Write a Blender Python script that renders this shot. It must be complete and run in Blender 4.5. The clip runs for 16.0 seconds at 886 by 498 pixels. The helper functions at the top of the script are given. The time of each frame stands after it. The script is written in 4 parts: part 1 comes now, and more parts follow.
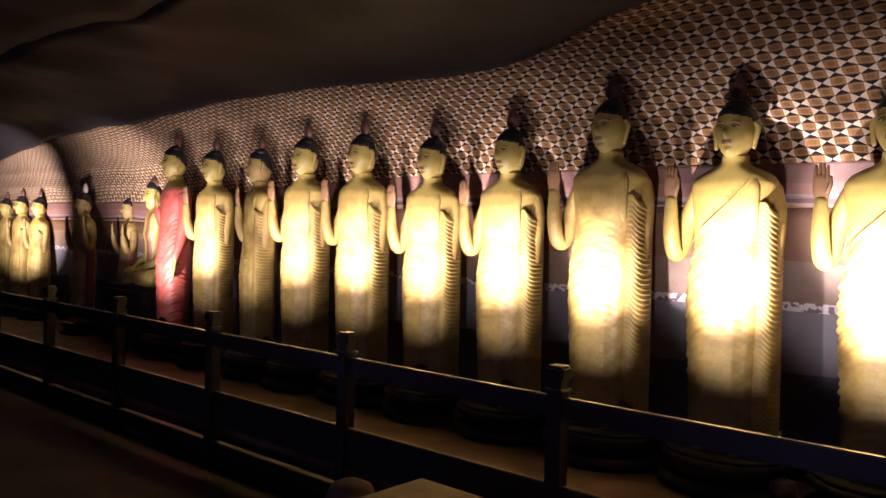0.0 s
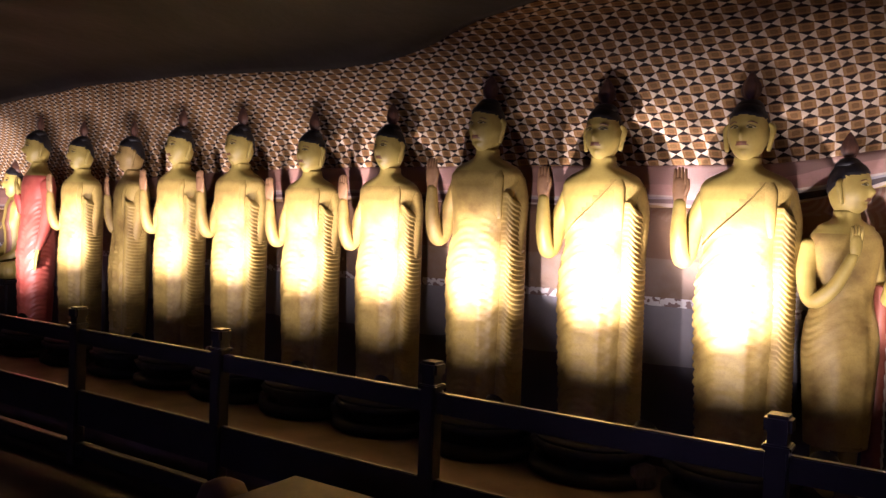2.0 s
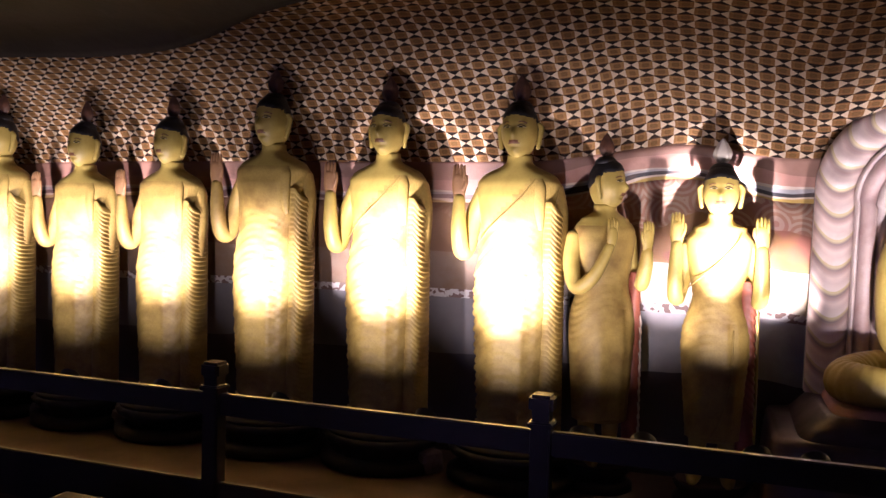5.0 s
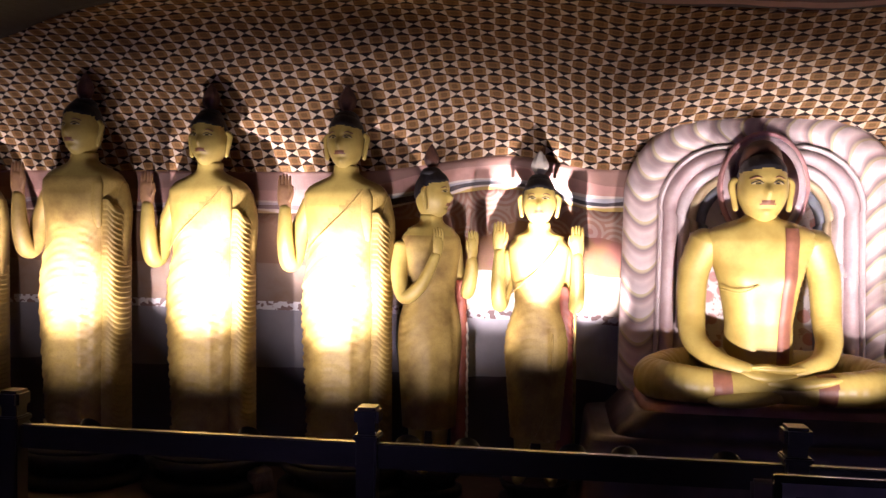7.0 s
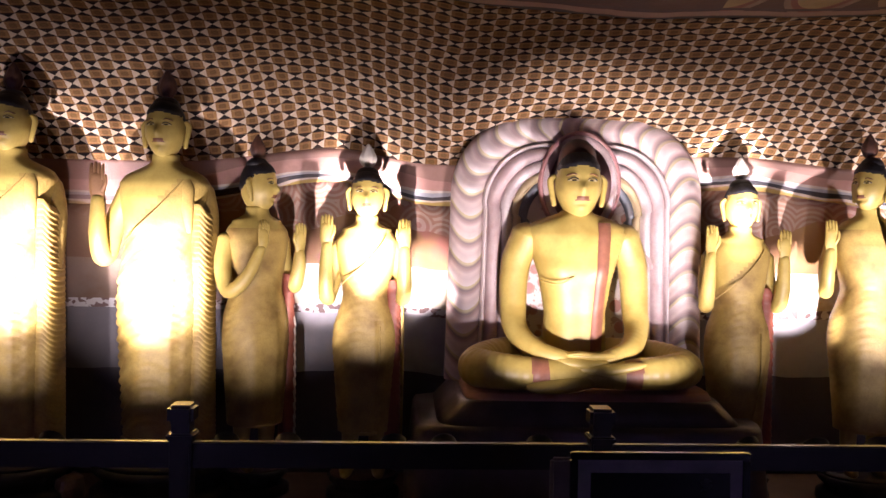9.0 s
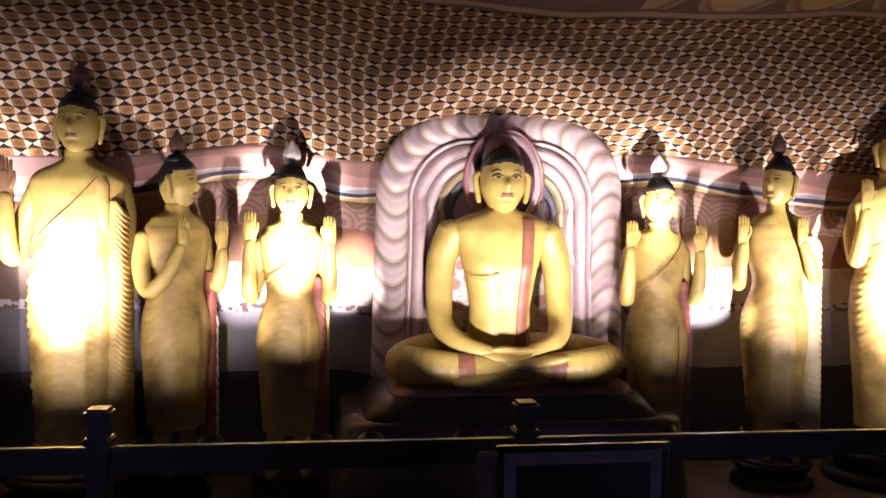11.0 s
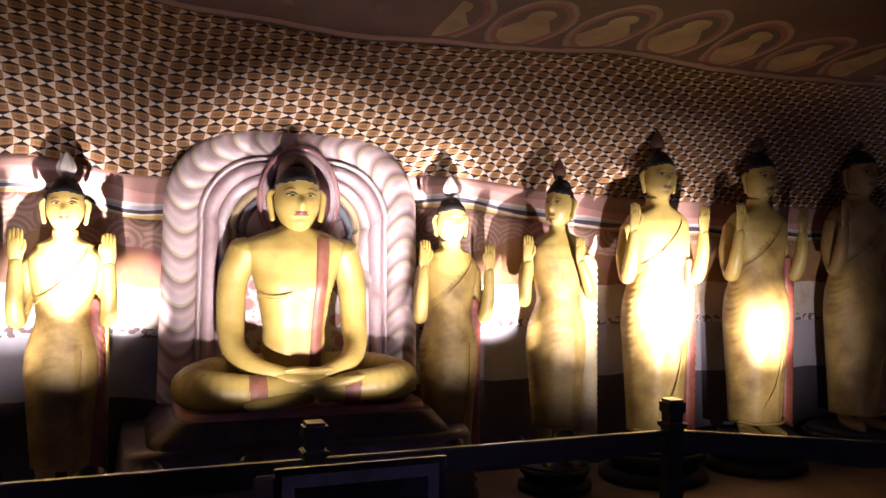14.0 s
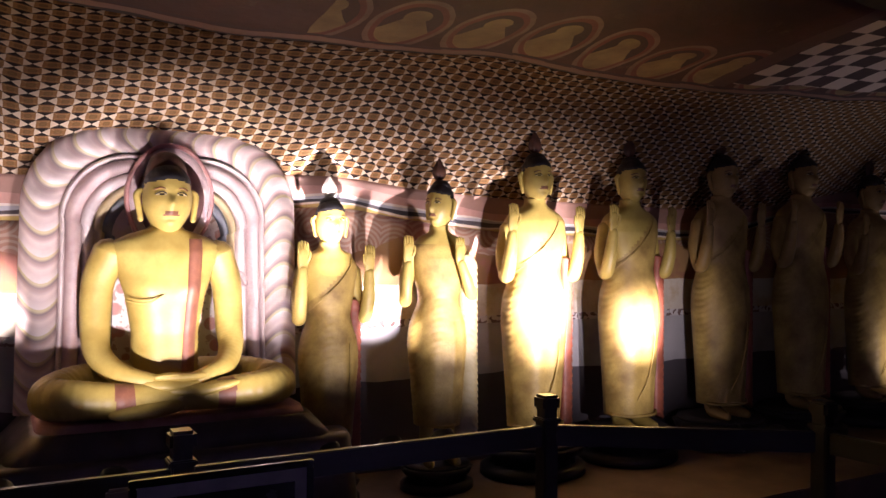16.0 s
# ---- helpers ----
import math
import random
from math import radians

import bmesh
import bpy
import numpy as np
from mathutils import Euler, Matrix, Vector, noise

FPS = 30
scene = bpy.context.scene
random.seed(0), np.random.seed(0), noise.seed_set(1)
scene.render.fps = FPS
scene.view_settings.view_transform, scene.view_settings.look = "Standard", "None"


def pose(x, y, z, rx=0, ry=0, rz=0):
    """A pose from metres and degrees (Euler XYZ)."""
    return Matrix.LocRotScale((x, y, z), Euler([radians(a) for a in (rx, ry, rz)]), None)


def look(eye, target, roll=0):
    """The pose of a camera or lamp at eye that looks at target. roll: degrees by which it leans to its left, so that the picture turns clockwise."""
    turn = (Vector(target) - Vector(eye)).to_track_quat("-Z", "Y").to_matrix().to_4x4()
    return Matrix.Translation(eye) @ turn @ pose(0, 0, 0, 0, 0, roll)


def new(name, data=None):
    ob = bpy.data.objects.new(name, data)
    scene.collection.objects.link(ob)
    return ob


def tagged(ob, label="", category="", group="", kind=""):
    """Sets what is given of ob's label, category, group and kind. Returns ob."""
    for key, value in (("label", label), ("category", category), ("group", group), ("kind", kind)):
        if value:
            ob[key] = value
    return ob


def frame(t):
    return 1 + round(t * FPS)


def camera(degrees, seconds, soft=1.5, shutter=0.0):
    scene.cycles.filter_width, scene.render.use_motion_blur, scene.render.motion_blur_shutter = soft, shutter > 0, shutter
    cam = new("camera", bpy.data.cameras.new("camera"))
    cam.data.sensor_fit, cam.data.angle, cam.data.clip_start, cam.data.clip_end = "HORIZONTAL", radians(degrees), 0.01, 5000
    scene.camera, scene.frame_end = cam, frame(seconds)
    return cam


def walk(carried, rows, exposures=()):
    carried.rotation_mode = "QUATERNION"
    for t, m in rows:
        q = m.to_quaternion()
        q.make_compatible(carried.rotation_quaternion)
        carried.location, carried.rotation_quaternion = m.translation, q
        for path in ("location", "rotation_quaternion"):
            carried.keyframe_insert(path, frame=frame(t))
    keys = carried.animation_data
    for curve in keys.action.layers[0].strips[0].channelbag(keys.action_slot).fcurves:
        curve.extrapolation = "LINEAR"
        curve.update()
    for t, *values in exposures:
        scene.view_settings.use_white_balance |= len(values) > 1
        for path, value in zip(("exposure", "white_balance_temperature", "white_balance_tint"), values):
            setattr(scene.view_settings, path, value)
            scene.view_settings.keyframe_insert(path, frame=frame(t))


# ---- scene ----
cam = camera(57.9, 16.0)
PATH = [
    (0, (0.503, -3.119, 1.659), (-0.826, -1.625, 1.615), 1.6),
    (0.5, (0.501, -3.113, 1.66), (-0.773, -1.572, 1.613), 1.7),
    (1, (0.515, -3.099, 1.649), (-0.705, -1.515, 1.607), 1.8),
    (1.5, (0.55, -3.11, 1.691), (-0.613, -1.484, 1.631), 1.9),
    (2, (0.559, -3.112, 1.701), (-0.545, -1.445, 1.639), 2.2),
    (2.5, (0.565, -3.119, 1.705), (-0.477, -1.413, 1.642), 2.1),
    (3, (0.574, -3.112, 1.707), (-0.413, -1.375, 1.629), 1.9),
    (5.5, (0.69, -3.089, 1.722), (0.106, -1.176, 1.674), 1.3),
    (6, (0.698, -3.076, 1.721), (0.21, -1.137, 1.687), 1.1),
    (6.5, (0.726, -3.072, 1.73), (0.346, -1.109, 1.691), 1.2),
    (7, (0.743, -3.071, 1.741), (0.45, -1.093, 1.702), 0.8),
    (7.5, (0.765, -3.08, 1.739), (0.562, -1.091, 1.704), 0.8),
    (8, (0.78, -3.074, 1.737), (0.686, -1.077, 1.697), 0.8),
    (8.5, (0.816, -3.079, 1.732), (0.821, -1.08, 1.691), 0.7),
    (9, (0.834, -3.065, 1.723), (0.926, -1.068, 1.682), 1.1),
    (11.5, (0.838, -3.064, 1.725), (1.162, -1.091, 1.676), 0.8),
    (12, (0.859, -3.069, 1.73), (1.249, -1.108, 1.683), 1.0),
    (12.5, (0.88, -3.079, 1.729), (1.345, -1.134, 1.693), 1.0),
    (13, (0.895, -3.095, 1.732), (1.437, -1.17, 1.703), 1.1),
    (13.5, (0.912, -3.087, 1.735), (1.535, -1.186, 1.726), 1.1),
    (14, (0.918, -3.089, 1.728), (1.647, -1.227, 1.734), 0.9),
    (14.5, (0.93, -3.132, 1.736), (1.743, -1.305, 1.747), 0.5),
    (15, (0.974, -3.087, 1.726), (1.831, -1.28, 1.741), 0.5),
    (15.5, (0.98, -3.092, 1.732), (1.89, -1.311, 1.74), 0.5),
    (16, (0.99, -3.1, 1.722), (1.962, -1.353, 1.735), 0.5),
]
walk(cam, [(t, look(eye, target, roll)) for t, eye, target, roll in PATH], exposures=((0.0, 0.0), (16.0, 0.0)))

# ---------------------------------------------------------------- light
# purple fill light, added to lift the darks; enters through gaps in wall_south
world = bpy.data.worlds.new("cave_fill")
scene.world = world
world.use_nodes = True
world.node_tree.nodes["Background"].inputs[0].default_value = (0.28, 0.22, 0.52, 1)
world.node_tree.nodes["Background"].inputs[1].default_value = 4.5

WARM = (1.0, 0.850, 0.935)


def spot(at, target, watts, cone, colour=WARM, blend=1.0, size=0.016):
    data = bpy.data.lights.new("spot_bulb", "SPOT")
    data.energy, data.spot_size, data.spot_blend, data.shadow_soft_size = watts, radians(cone), blend, size
    data.color = colour
    ob = new("spot_bulb", data)
    ob.matrix_world = look(at, target)
    return ob


# ---------------------------------------------------------------- materials
def nodes_of(name):
    m = bpy.data.materials.new(name)
    m.use_nodes = True
    nt = m.node_tree
    return m, nt, nt.nodes["Principled BSDF"]


def add(nt, kind, **props):
    n = nt.nodes.new(kind)
    for key, value in props.items():
        if key == "operation":
            n.operation = value
        elif key == "blend":
            n.data_type, n.blend_type = "RGBA", value
        elif key == "wave":
            n.wave_type = value
    return n


def calc(nt, op, a, b=None, c=None):
    n = add(nt, "ShaderNodeMath", operation=op)
    for i, v in enumerate((a, b, c)):
        if v is None:
            continue
        if isinstance(v, (int, float)):
            n.inputs[i].default_value = v
        else:
            nt.links.new(v, n.inputs[i])
    return n.outputs[0]


def mix(nt, fac, a, b, blend="MIX"):
    n = add(nt, "ShaderNodeMix", blend=blend)
    for i, v in ((0, fac), (6, a), (7, b)):
        if isinstance(v, (int, float)):
            n.inputs[i].default_value = v
        elif isinstance(v, tuple):
            n.inputs[i].default_value = (*v, 1)
        else:
            nt.links.new(v, n.inputs[i])
    return n.outputs[2]


def noise_tex(nt, scale, detail=4.0, rough=0.55, vector=None):
    n = add(nt, "ShaderNodeTexNoise")
    n.inputs["Scale"].default_value, n.inputs["Detail"].default_value, n.inputs["Roughness"].default_value = scale, detail, rough
    if vector is None:
        vector = add(nt, "ShaderNodeTexCoord").outputs["Object"]
    nt.links.new(vector, n.inputs["Vector"])
    return n.outputs["Fac"]


def ramp(nt, fac, lo, hi):
    n = add(nt, "ShaderNodeMapRange")
    n.inputs[1].default_value, n.inputs[2].default_value = lo, hi
    nt.links.new(fac, n.inputs[0])
    return n.outputs[0]


def bump(nt, bsdf, height, strength, distance=0.01):
    n = add(nt, "ShaderNodeBump")
    n.inputs["Strength"].default_value, n.inputs["Distance"].default_value = strength, distance
    nt.links.new(height, n.inputs["Height"])
    nt.links.new(n.outputs[0], bsdf.inputs["Normal"])


def painted(name, colour, dark, rough=0.5, scale=9.0, grain=70.0, relief=0.15, wear=None):
    """Aged paint: a base colour, darker stains at two scales, a fine grain."""
    m, nt, b = nodes_of(name)
    big, fine = noise_tex(nt, scale, 5), noise_tex(nt, grain, 3)
    c = mix(nt, ramp(nt, big, 0.42, 0.68), colour, dark)
    c = mix(nt, calc(nt, "MULTIPLY", ramp(nt, fine, 0.45, 0.75), 0.35), c, dark)
    if wear:
        c = mix(nt, ramp(nt, noise_tex(nt, scale * 2.3, 6, 0.7), 0.66, 0.72), c, wear)
    nt.links.new(c, b.inputs["Base Color"])
    b.inputs["Roughness"].default_value = rough
    nt.links.new(calc(nt, "MULTIPLY_ADD", big, 0.25, rough - 0.12), b.inputs["Roughness"])
    bump(nt, b, fine, relief, 0.004)
    return m


M_ROBE = painted("robe_ochre", (0.44, 0.312, 0.086), (0.21, 0.130, 0.034), 0.55, 5, 90, 0.25)
M_SKIN = painted("skin_gold", (0.46, 0.350, 0.094), (0.35, 0.250, 0.058), 0.45, 6, 60, 0.08)
# duller copy of skin_gold: shade of the unlit statues put into the colour
M_SKIN_SHADE = painted("skin_shade", (0.40, 0.27, 0.09), (0.28, 0.17, 0.05), 0.5, 6, 60, 0.08)
M_HAIR = painted("hair_black", (0.012, 0.010, 0.012), (0.006, 0.005, 0.006), 0.55, 12, 60, 0.5)
M_LIP = painted("lip_brown", (0.19, 0.075, 0.036), (0.13, 0.05, 0.025), 0.45, 14)
M_EYE = painted("eye_pale", (0.62, 0.52, 0.30), (0.5, 0.4, 0.2), 0.4, 14)
M_TRIM = painted("trim_red", (0.27, 0.080, 0.045), (0.18, 0.05, 0.03), 0.5, 10)
M_REDROBE = painted("robe_red", (0.52, 0.12, 0.085), (0.40, 0.07, 0.05), 0.45, 7, 90, 0.2)
# raised palms lie outside the beams; their shade is put into this brown
M_PALM_SHADE = painted("palm_shade", (0.40, 0.22, 0.10), (0.28, 0.14, 0.07), 0.5, 8)
M_PALECLOTH = painted("cloth_cream", (0.50, 0.42, 0.22), (0.38, 0.30, 0.14), 0.55, 6, 90, 0.2)
M_FINIAL = painted("finial_brown", (0.13, 0.055, 0.032), (0.06, 0.028, 0.02), 0.5, 14)
M_WHITE = painted("white_paint", (0.72, 0.66, 0.56), (0.55, 0.48, 0.38), 0.5, 8)
M_WOOD = painted("rail_wood", (0.016, 0.008, 0.008), (0.008, 0.005, 0.005), 0.36, 6, 40, 0.3)
M_DARKBASE = painted("dark_base", (0.022, 0.015, 0.015), (0.013, 0.010, 0.011), 0.55, 6, 50, 0.3)
M_PLINTH = painted("plinth_brown", (0.105, 0.074, 0.070), (0.065, 0.046, 0.046), 0.42, 6, 50, 0.3)
M_STONE = painted("platform_cement", (0.14, 0.085, 0.062), (0.085, 0.055, 0.042), 0.75, 3, 50, 0.4)
M_FLOOR = painted("floor_red_cement", (0.035, 0.018, 0.017), (0.018, 0.011, 0.012), 0.6, 2.2, 45, 0.3)
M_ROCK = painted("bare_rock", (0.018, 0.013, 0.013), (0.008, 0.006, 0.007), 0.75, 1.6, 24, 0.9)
M_METAL = painted("lamp_metal", (0.05, 0.05, 0.055), (0.03, 0.03, 0.03), 0.4, 20)
M_LENS = painted("lens_frosted", (0.75, 0.72, 0.66), (0.65, 0.62, 0.56), 0.3, 20)
M_BOARD = painted("board_brown", (0.17, 0.12, 0.10), (0.11, 0.08, 0.065), 0.6, 8)
M_BLACKFRAME = painted("frame_black", (0.012, 0.011, 0.012), (0.008, 0.008, 0.008), 0.22, 12)
M_GREYMAT = painted("mat_grey", (0.22, 0.20, 0.21), (0.16, 0.15, 0.16), 0.5, 12)


def uv_of(nt):
    n = add(nt, "ShaderNodeUVMap")
    n.uv_map = "UVMap"
    return n.outputs[0]


def split(nt, vector):
    n = add(nt, "ShaderNodeSeparateXYZ")
    nt.links.new(vector, n.inputs[0])
    return n.outputs[0], n.outputs[1]


def wobble(nt, vector, scale, amount):
    n = add(nt, "ShaderNodeTexNoise")
    n.inputs["Scale"].default_value = scale
    nt.links.new(vector, n.inputs["Vector"])
    a = add(nt, "ShaderNodeVectorMath", operation="MULTIPLY_ADD")
    nt.links.new(n.outputs["Color"], a.inputs[0])
    a.inputs[1].default_value = (amount, amount, 0)
    nt.links.new(vector, a.inputs[2])
    return a.outputs[0]


def make_pattern():
    """Staggered hexagons: a brown square between two white triangles, black triangles between."""
    m, nt, b = nodes_of("ceiling_pattern_paint")
    uv = wobble(nt, wobble(nt, uv_of(nt), 1.1, 0.11), 9.0, 0.020)
    u, v = split(nt, uv)
    row = calc(nt, "DIVIDE", v, 0.057)
    stag = calc(nt, "MULTIPLY", calc(nt, "FLOORED_MODULO", calc(nt, "FLOOR", row), 2.0), 0.5)
    fu = calc(nt, "FRACT", calc(nt, "ADD", calc(nt, "DIVIDE", u, 0.148), stag))
    fv = calc(nt, "FRACT", row)
    d = calc(nt, "ABSOLUTE", calc(nt, "SUBTRACT", fu, 0.5))
    e = calc(nt, "ABSOLUTE", calc(nt, "SUBTRACT", fv, 0.5))
    square = calc(nt, "LESS_THAN", d, 0.24)
    tri = calc(nt, "MULTIPLY", calc(nt, "SUBTRACT", 0.5, d), 1.92)
    white = calc(nt, "LESS_THAN", e, tri)
    tone = noise_tex(nt, 1.7, 4, 0.6)
    brown = mix(nt, ramp(nt, tone, 0.35, 0.65), (0.29, 0.155, 0.058), (0.20, 0.098, 0.034))
    # each square has a darker heart and paler mitred corners
    corner = calc(nt, "LESS_THAN", calc(nt, "ABSOLUTE", calc(nt, "SUBTRACT", calc(nt, "MULTIPLY", d, 2.08), e)), 0.055)
    heart = calc(nt, "MULTIPLY", calc(nt, "LESS_THAN", d, 0.12), calc(nt, "LESS_THAN", e, 0.25))
    brown = mix(nt, calc(nt, "MULTIPLY", corner, 0.55), brown, (0.36, 0.22, 0.09))
    brown = mix(nt, calc(nt, "MULTIPLY", heart, 0.7), brown, (0.12, 0.062, 0.018))
    c = mix(nt, white, (0.009, 0.005, 0.005), (0.58, 0.46, 0.33))
    c = mix(nt, square, c, brown)
    line = calc(nt, "LESS_THAN", calc(nt, "ABSOLUTE", calc(nt, "SUBTRACT", e, 0.5)), 0.05)
    c = mix(nt, calc(nt, "MULTIPLY", line, 0.7), c, (0.05, 0.022, 0.014))
    stain = ramp(nt, noise_tex(nt, 5.0, 6, 0.65), 0.5, 0.78)
    c = mix(nt, calc(nt, "MULTIPLY", stain, 0.35), c, (0.13, 0.07, 0.035))
    nt.links.new(c, b.inputs["Base Color"])
    b.inputs["Roughness"].default_value = 0.72
    b.inputs["Specular IOR Level"].default_value = 0.2
    bump(nt, b, noise_tex(nt, 9, 6), 0.35, 0.02)
    return m


def make_bands():
    """Wavy painted border between the mural and the ceiling: stripes of pink, cream, black, yellow."""
    m, nt, b = nodes_of("border_paint")
    uv = wobble(nt, uv_of(nt), 1.5, 0.5)
    u, v = split(nt, uv)
    r = add(nt, "ShaderNodeValToRGB")
    nt.links.new(v, r.inputs[0])
    cr = r.color_ramp
    cr.interpolation = "CONSTANT"
    stops = ((0.0, (0.04, 0.03, 0.03)), (0.09, (0.42, 0.29, 0.08)), (0.30, (0.60, 0.50, 0.40)), (0.36, (0.03, 0.028, 0.035)), (0.49, (0.36, 0.36, 0.38)),
             (0.56, (0.62, 0.54, 0.46)), (0.62, (0.46, 0.25, 0.20)), (0.92, (0.30, 0.17, 0.13)))
    cr.elements[0].position, cr.elements[0].color = 0.0, (*stops[0][1], 1)
    cr.elements[1].position, cr.elements[1].color = stops[1][0], (*stops[1][1], 1)
    for p, c in stops[2:]:
        cr.elements.new(p).color = (*c, 1)
    c = mix(nt, calc(nt, "MULTIPLY", ramp(nt, noise_tex(nt, 7, 5, 0.65), 0.45, 0.75), 0.5), r.outputs[0], (0.22, 0.12, 0.08))
    # behind the tall statues the border's shade is put into the colour, a duller red-brown
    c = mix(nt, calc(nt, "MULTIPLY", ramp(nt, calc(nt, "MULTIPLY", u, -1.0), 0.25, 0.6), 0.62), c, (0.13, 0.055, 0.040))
    nt.links.new(c, b.inputs["Base Color"])
    b.inputs["Roughness"].default_value = 0.6
    bump(nt, b, noise_tex(nt, 10, 5), 0.3, 0.015)
    return m


def make_mural():
    """Painted wall: bare lime plaster below, a chain border, clouds and lotus scales of ochre and pink above."""
    m, nt, b = nodes_of("mural_paint")
    uv = uv_of(nt)
    u, v = split(nt, uv)
    patches = noise_tex(nt, 1.6, 3, 0.5, uv)
    up = mix(nt, ramp(nt, patches, 0.42, 0.55), (0.34, 0.20, 0.085), (0.24, 0.12, 0.05))
    up = mix(nt, ramp(nt, noise_tex(nt, 2.7, 3, 0.5, uv), 0.55, 0.62), up, (0.28, 0.11, 0.08))
    vor = add(nt, "ShaderNodeTexVoronoi")
    vor.inputs["Scale"].default_value = 4.5
    nt.links.new(uv, vor.inputs["Vector"])
    rings = calc(nt, "SINE", calc(nt, "MULTIPLY", vor.outputs["Distance"], 48.0))
    scale_c = mix(nt, calc(nt, "GREATER_THAN", rings, 0.1), (0.36, 0.20, 0.16), (0.50, 0.39, 0.33))
    up = mix(nt, calc(nt, "MULTIPLY", calc(nt, "GREATER_THAN", calc(nt, "ADD", v, calc(nt, "MULTIPLY", patches, 0.5)), 2.06), 0.55), up, scale_c)
    pale = mix(nt, ramp(nt, noise_tex(nt, 5.0, 4, 0.6, uv), 0.45, 0.7), (0.64, 0.59, 0.50), (0.46, 0.34, 0.17))
    up = mix(nt, calc(nt, "MULTIPLY", calc(nt, "LESS_THAN", calc(nt, "ADD", v, calc(nt, "MULTIPLY", patches, 0.10)), 1.60), 0.9), up, pale)
    # shade behind the tall statues, put into the colour as a deep red-brown
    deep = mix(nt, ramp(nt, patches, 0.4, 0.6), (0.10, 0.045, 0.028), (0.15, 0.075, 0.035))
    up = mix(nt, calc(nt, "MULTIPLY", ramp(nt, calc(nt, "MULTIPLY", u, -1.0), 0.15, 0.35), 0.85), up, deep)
    low = mix(nt, ramp(nt, noise_tex(nt, 3.5, 5), 0.4, 0.7), (0.42, 0.405, 0.42), (0.30, 0.285, 0.30))
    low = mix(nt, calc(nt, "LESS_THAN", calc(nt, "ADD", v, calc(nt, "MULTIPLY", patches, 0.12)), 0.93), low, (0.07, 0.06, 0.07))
    # the plaster there is unlit too: its shade is mixed into the grey
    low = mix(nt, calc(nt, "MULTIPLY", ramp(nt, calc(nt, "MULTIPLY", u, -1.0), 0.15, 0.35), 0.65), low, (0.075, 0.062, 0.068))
    c = mix(nt, calc(nt, "GREATER_THAN", v, 1.30), low, up)
    inband = calc(nt, "LESS_THAN", calc(nt, "ABSOLUTE", calc(nt, "SUBTRACT", v, 1.275)), 0.028)
    chain = calc(nt, "MULTIPLY", inband, calc(nt, "GREATER_THAN", noise_tex(nt, 26, 1, 0.4, uv), 0.53))
    c = mix(nt, calc(nt, "MULTIPLY", inband, 0.8), c, (0.60, 0.57, 0.56))
    c = mix(nt, chain, c, (0.16, 0.10, 0.09))
    nt.links.new(c, b.inputs["Base Color"])
    b.inputs["Roughness"].default_value = 0.65
    bump(nt, b, noise_tex(nt, 8, 6), 0.35, 0.02)
    return m


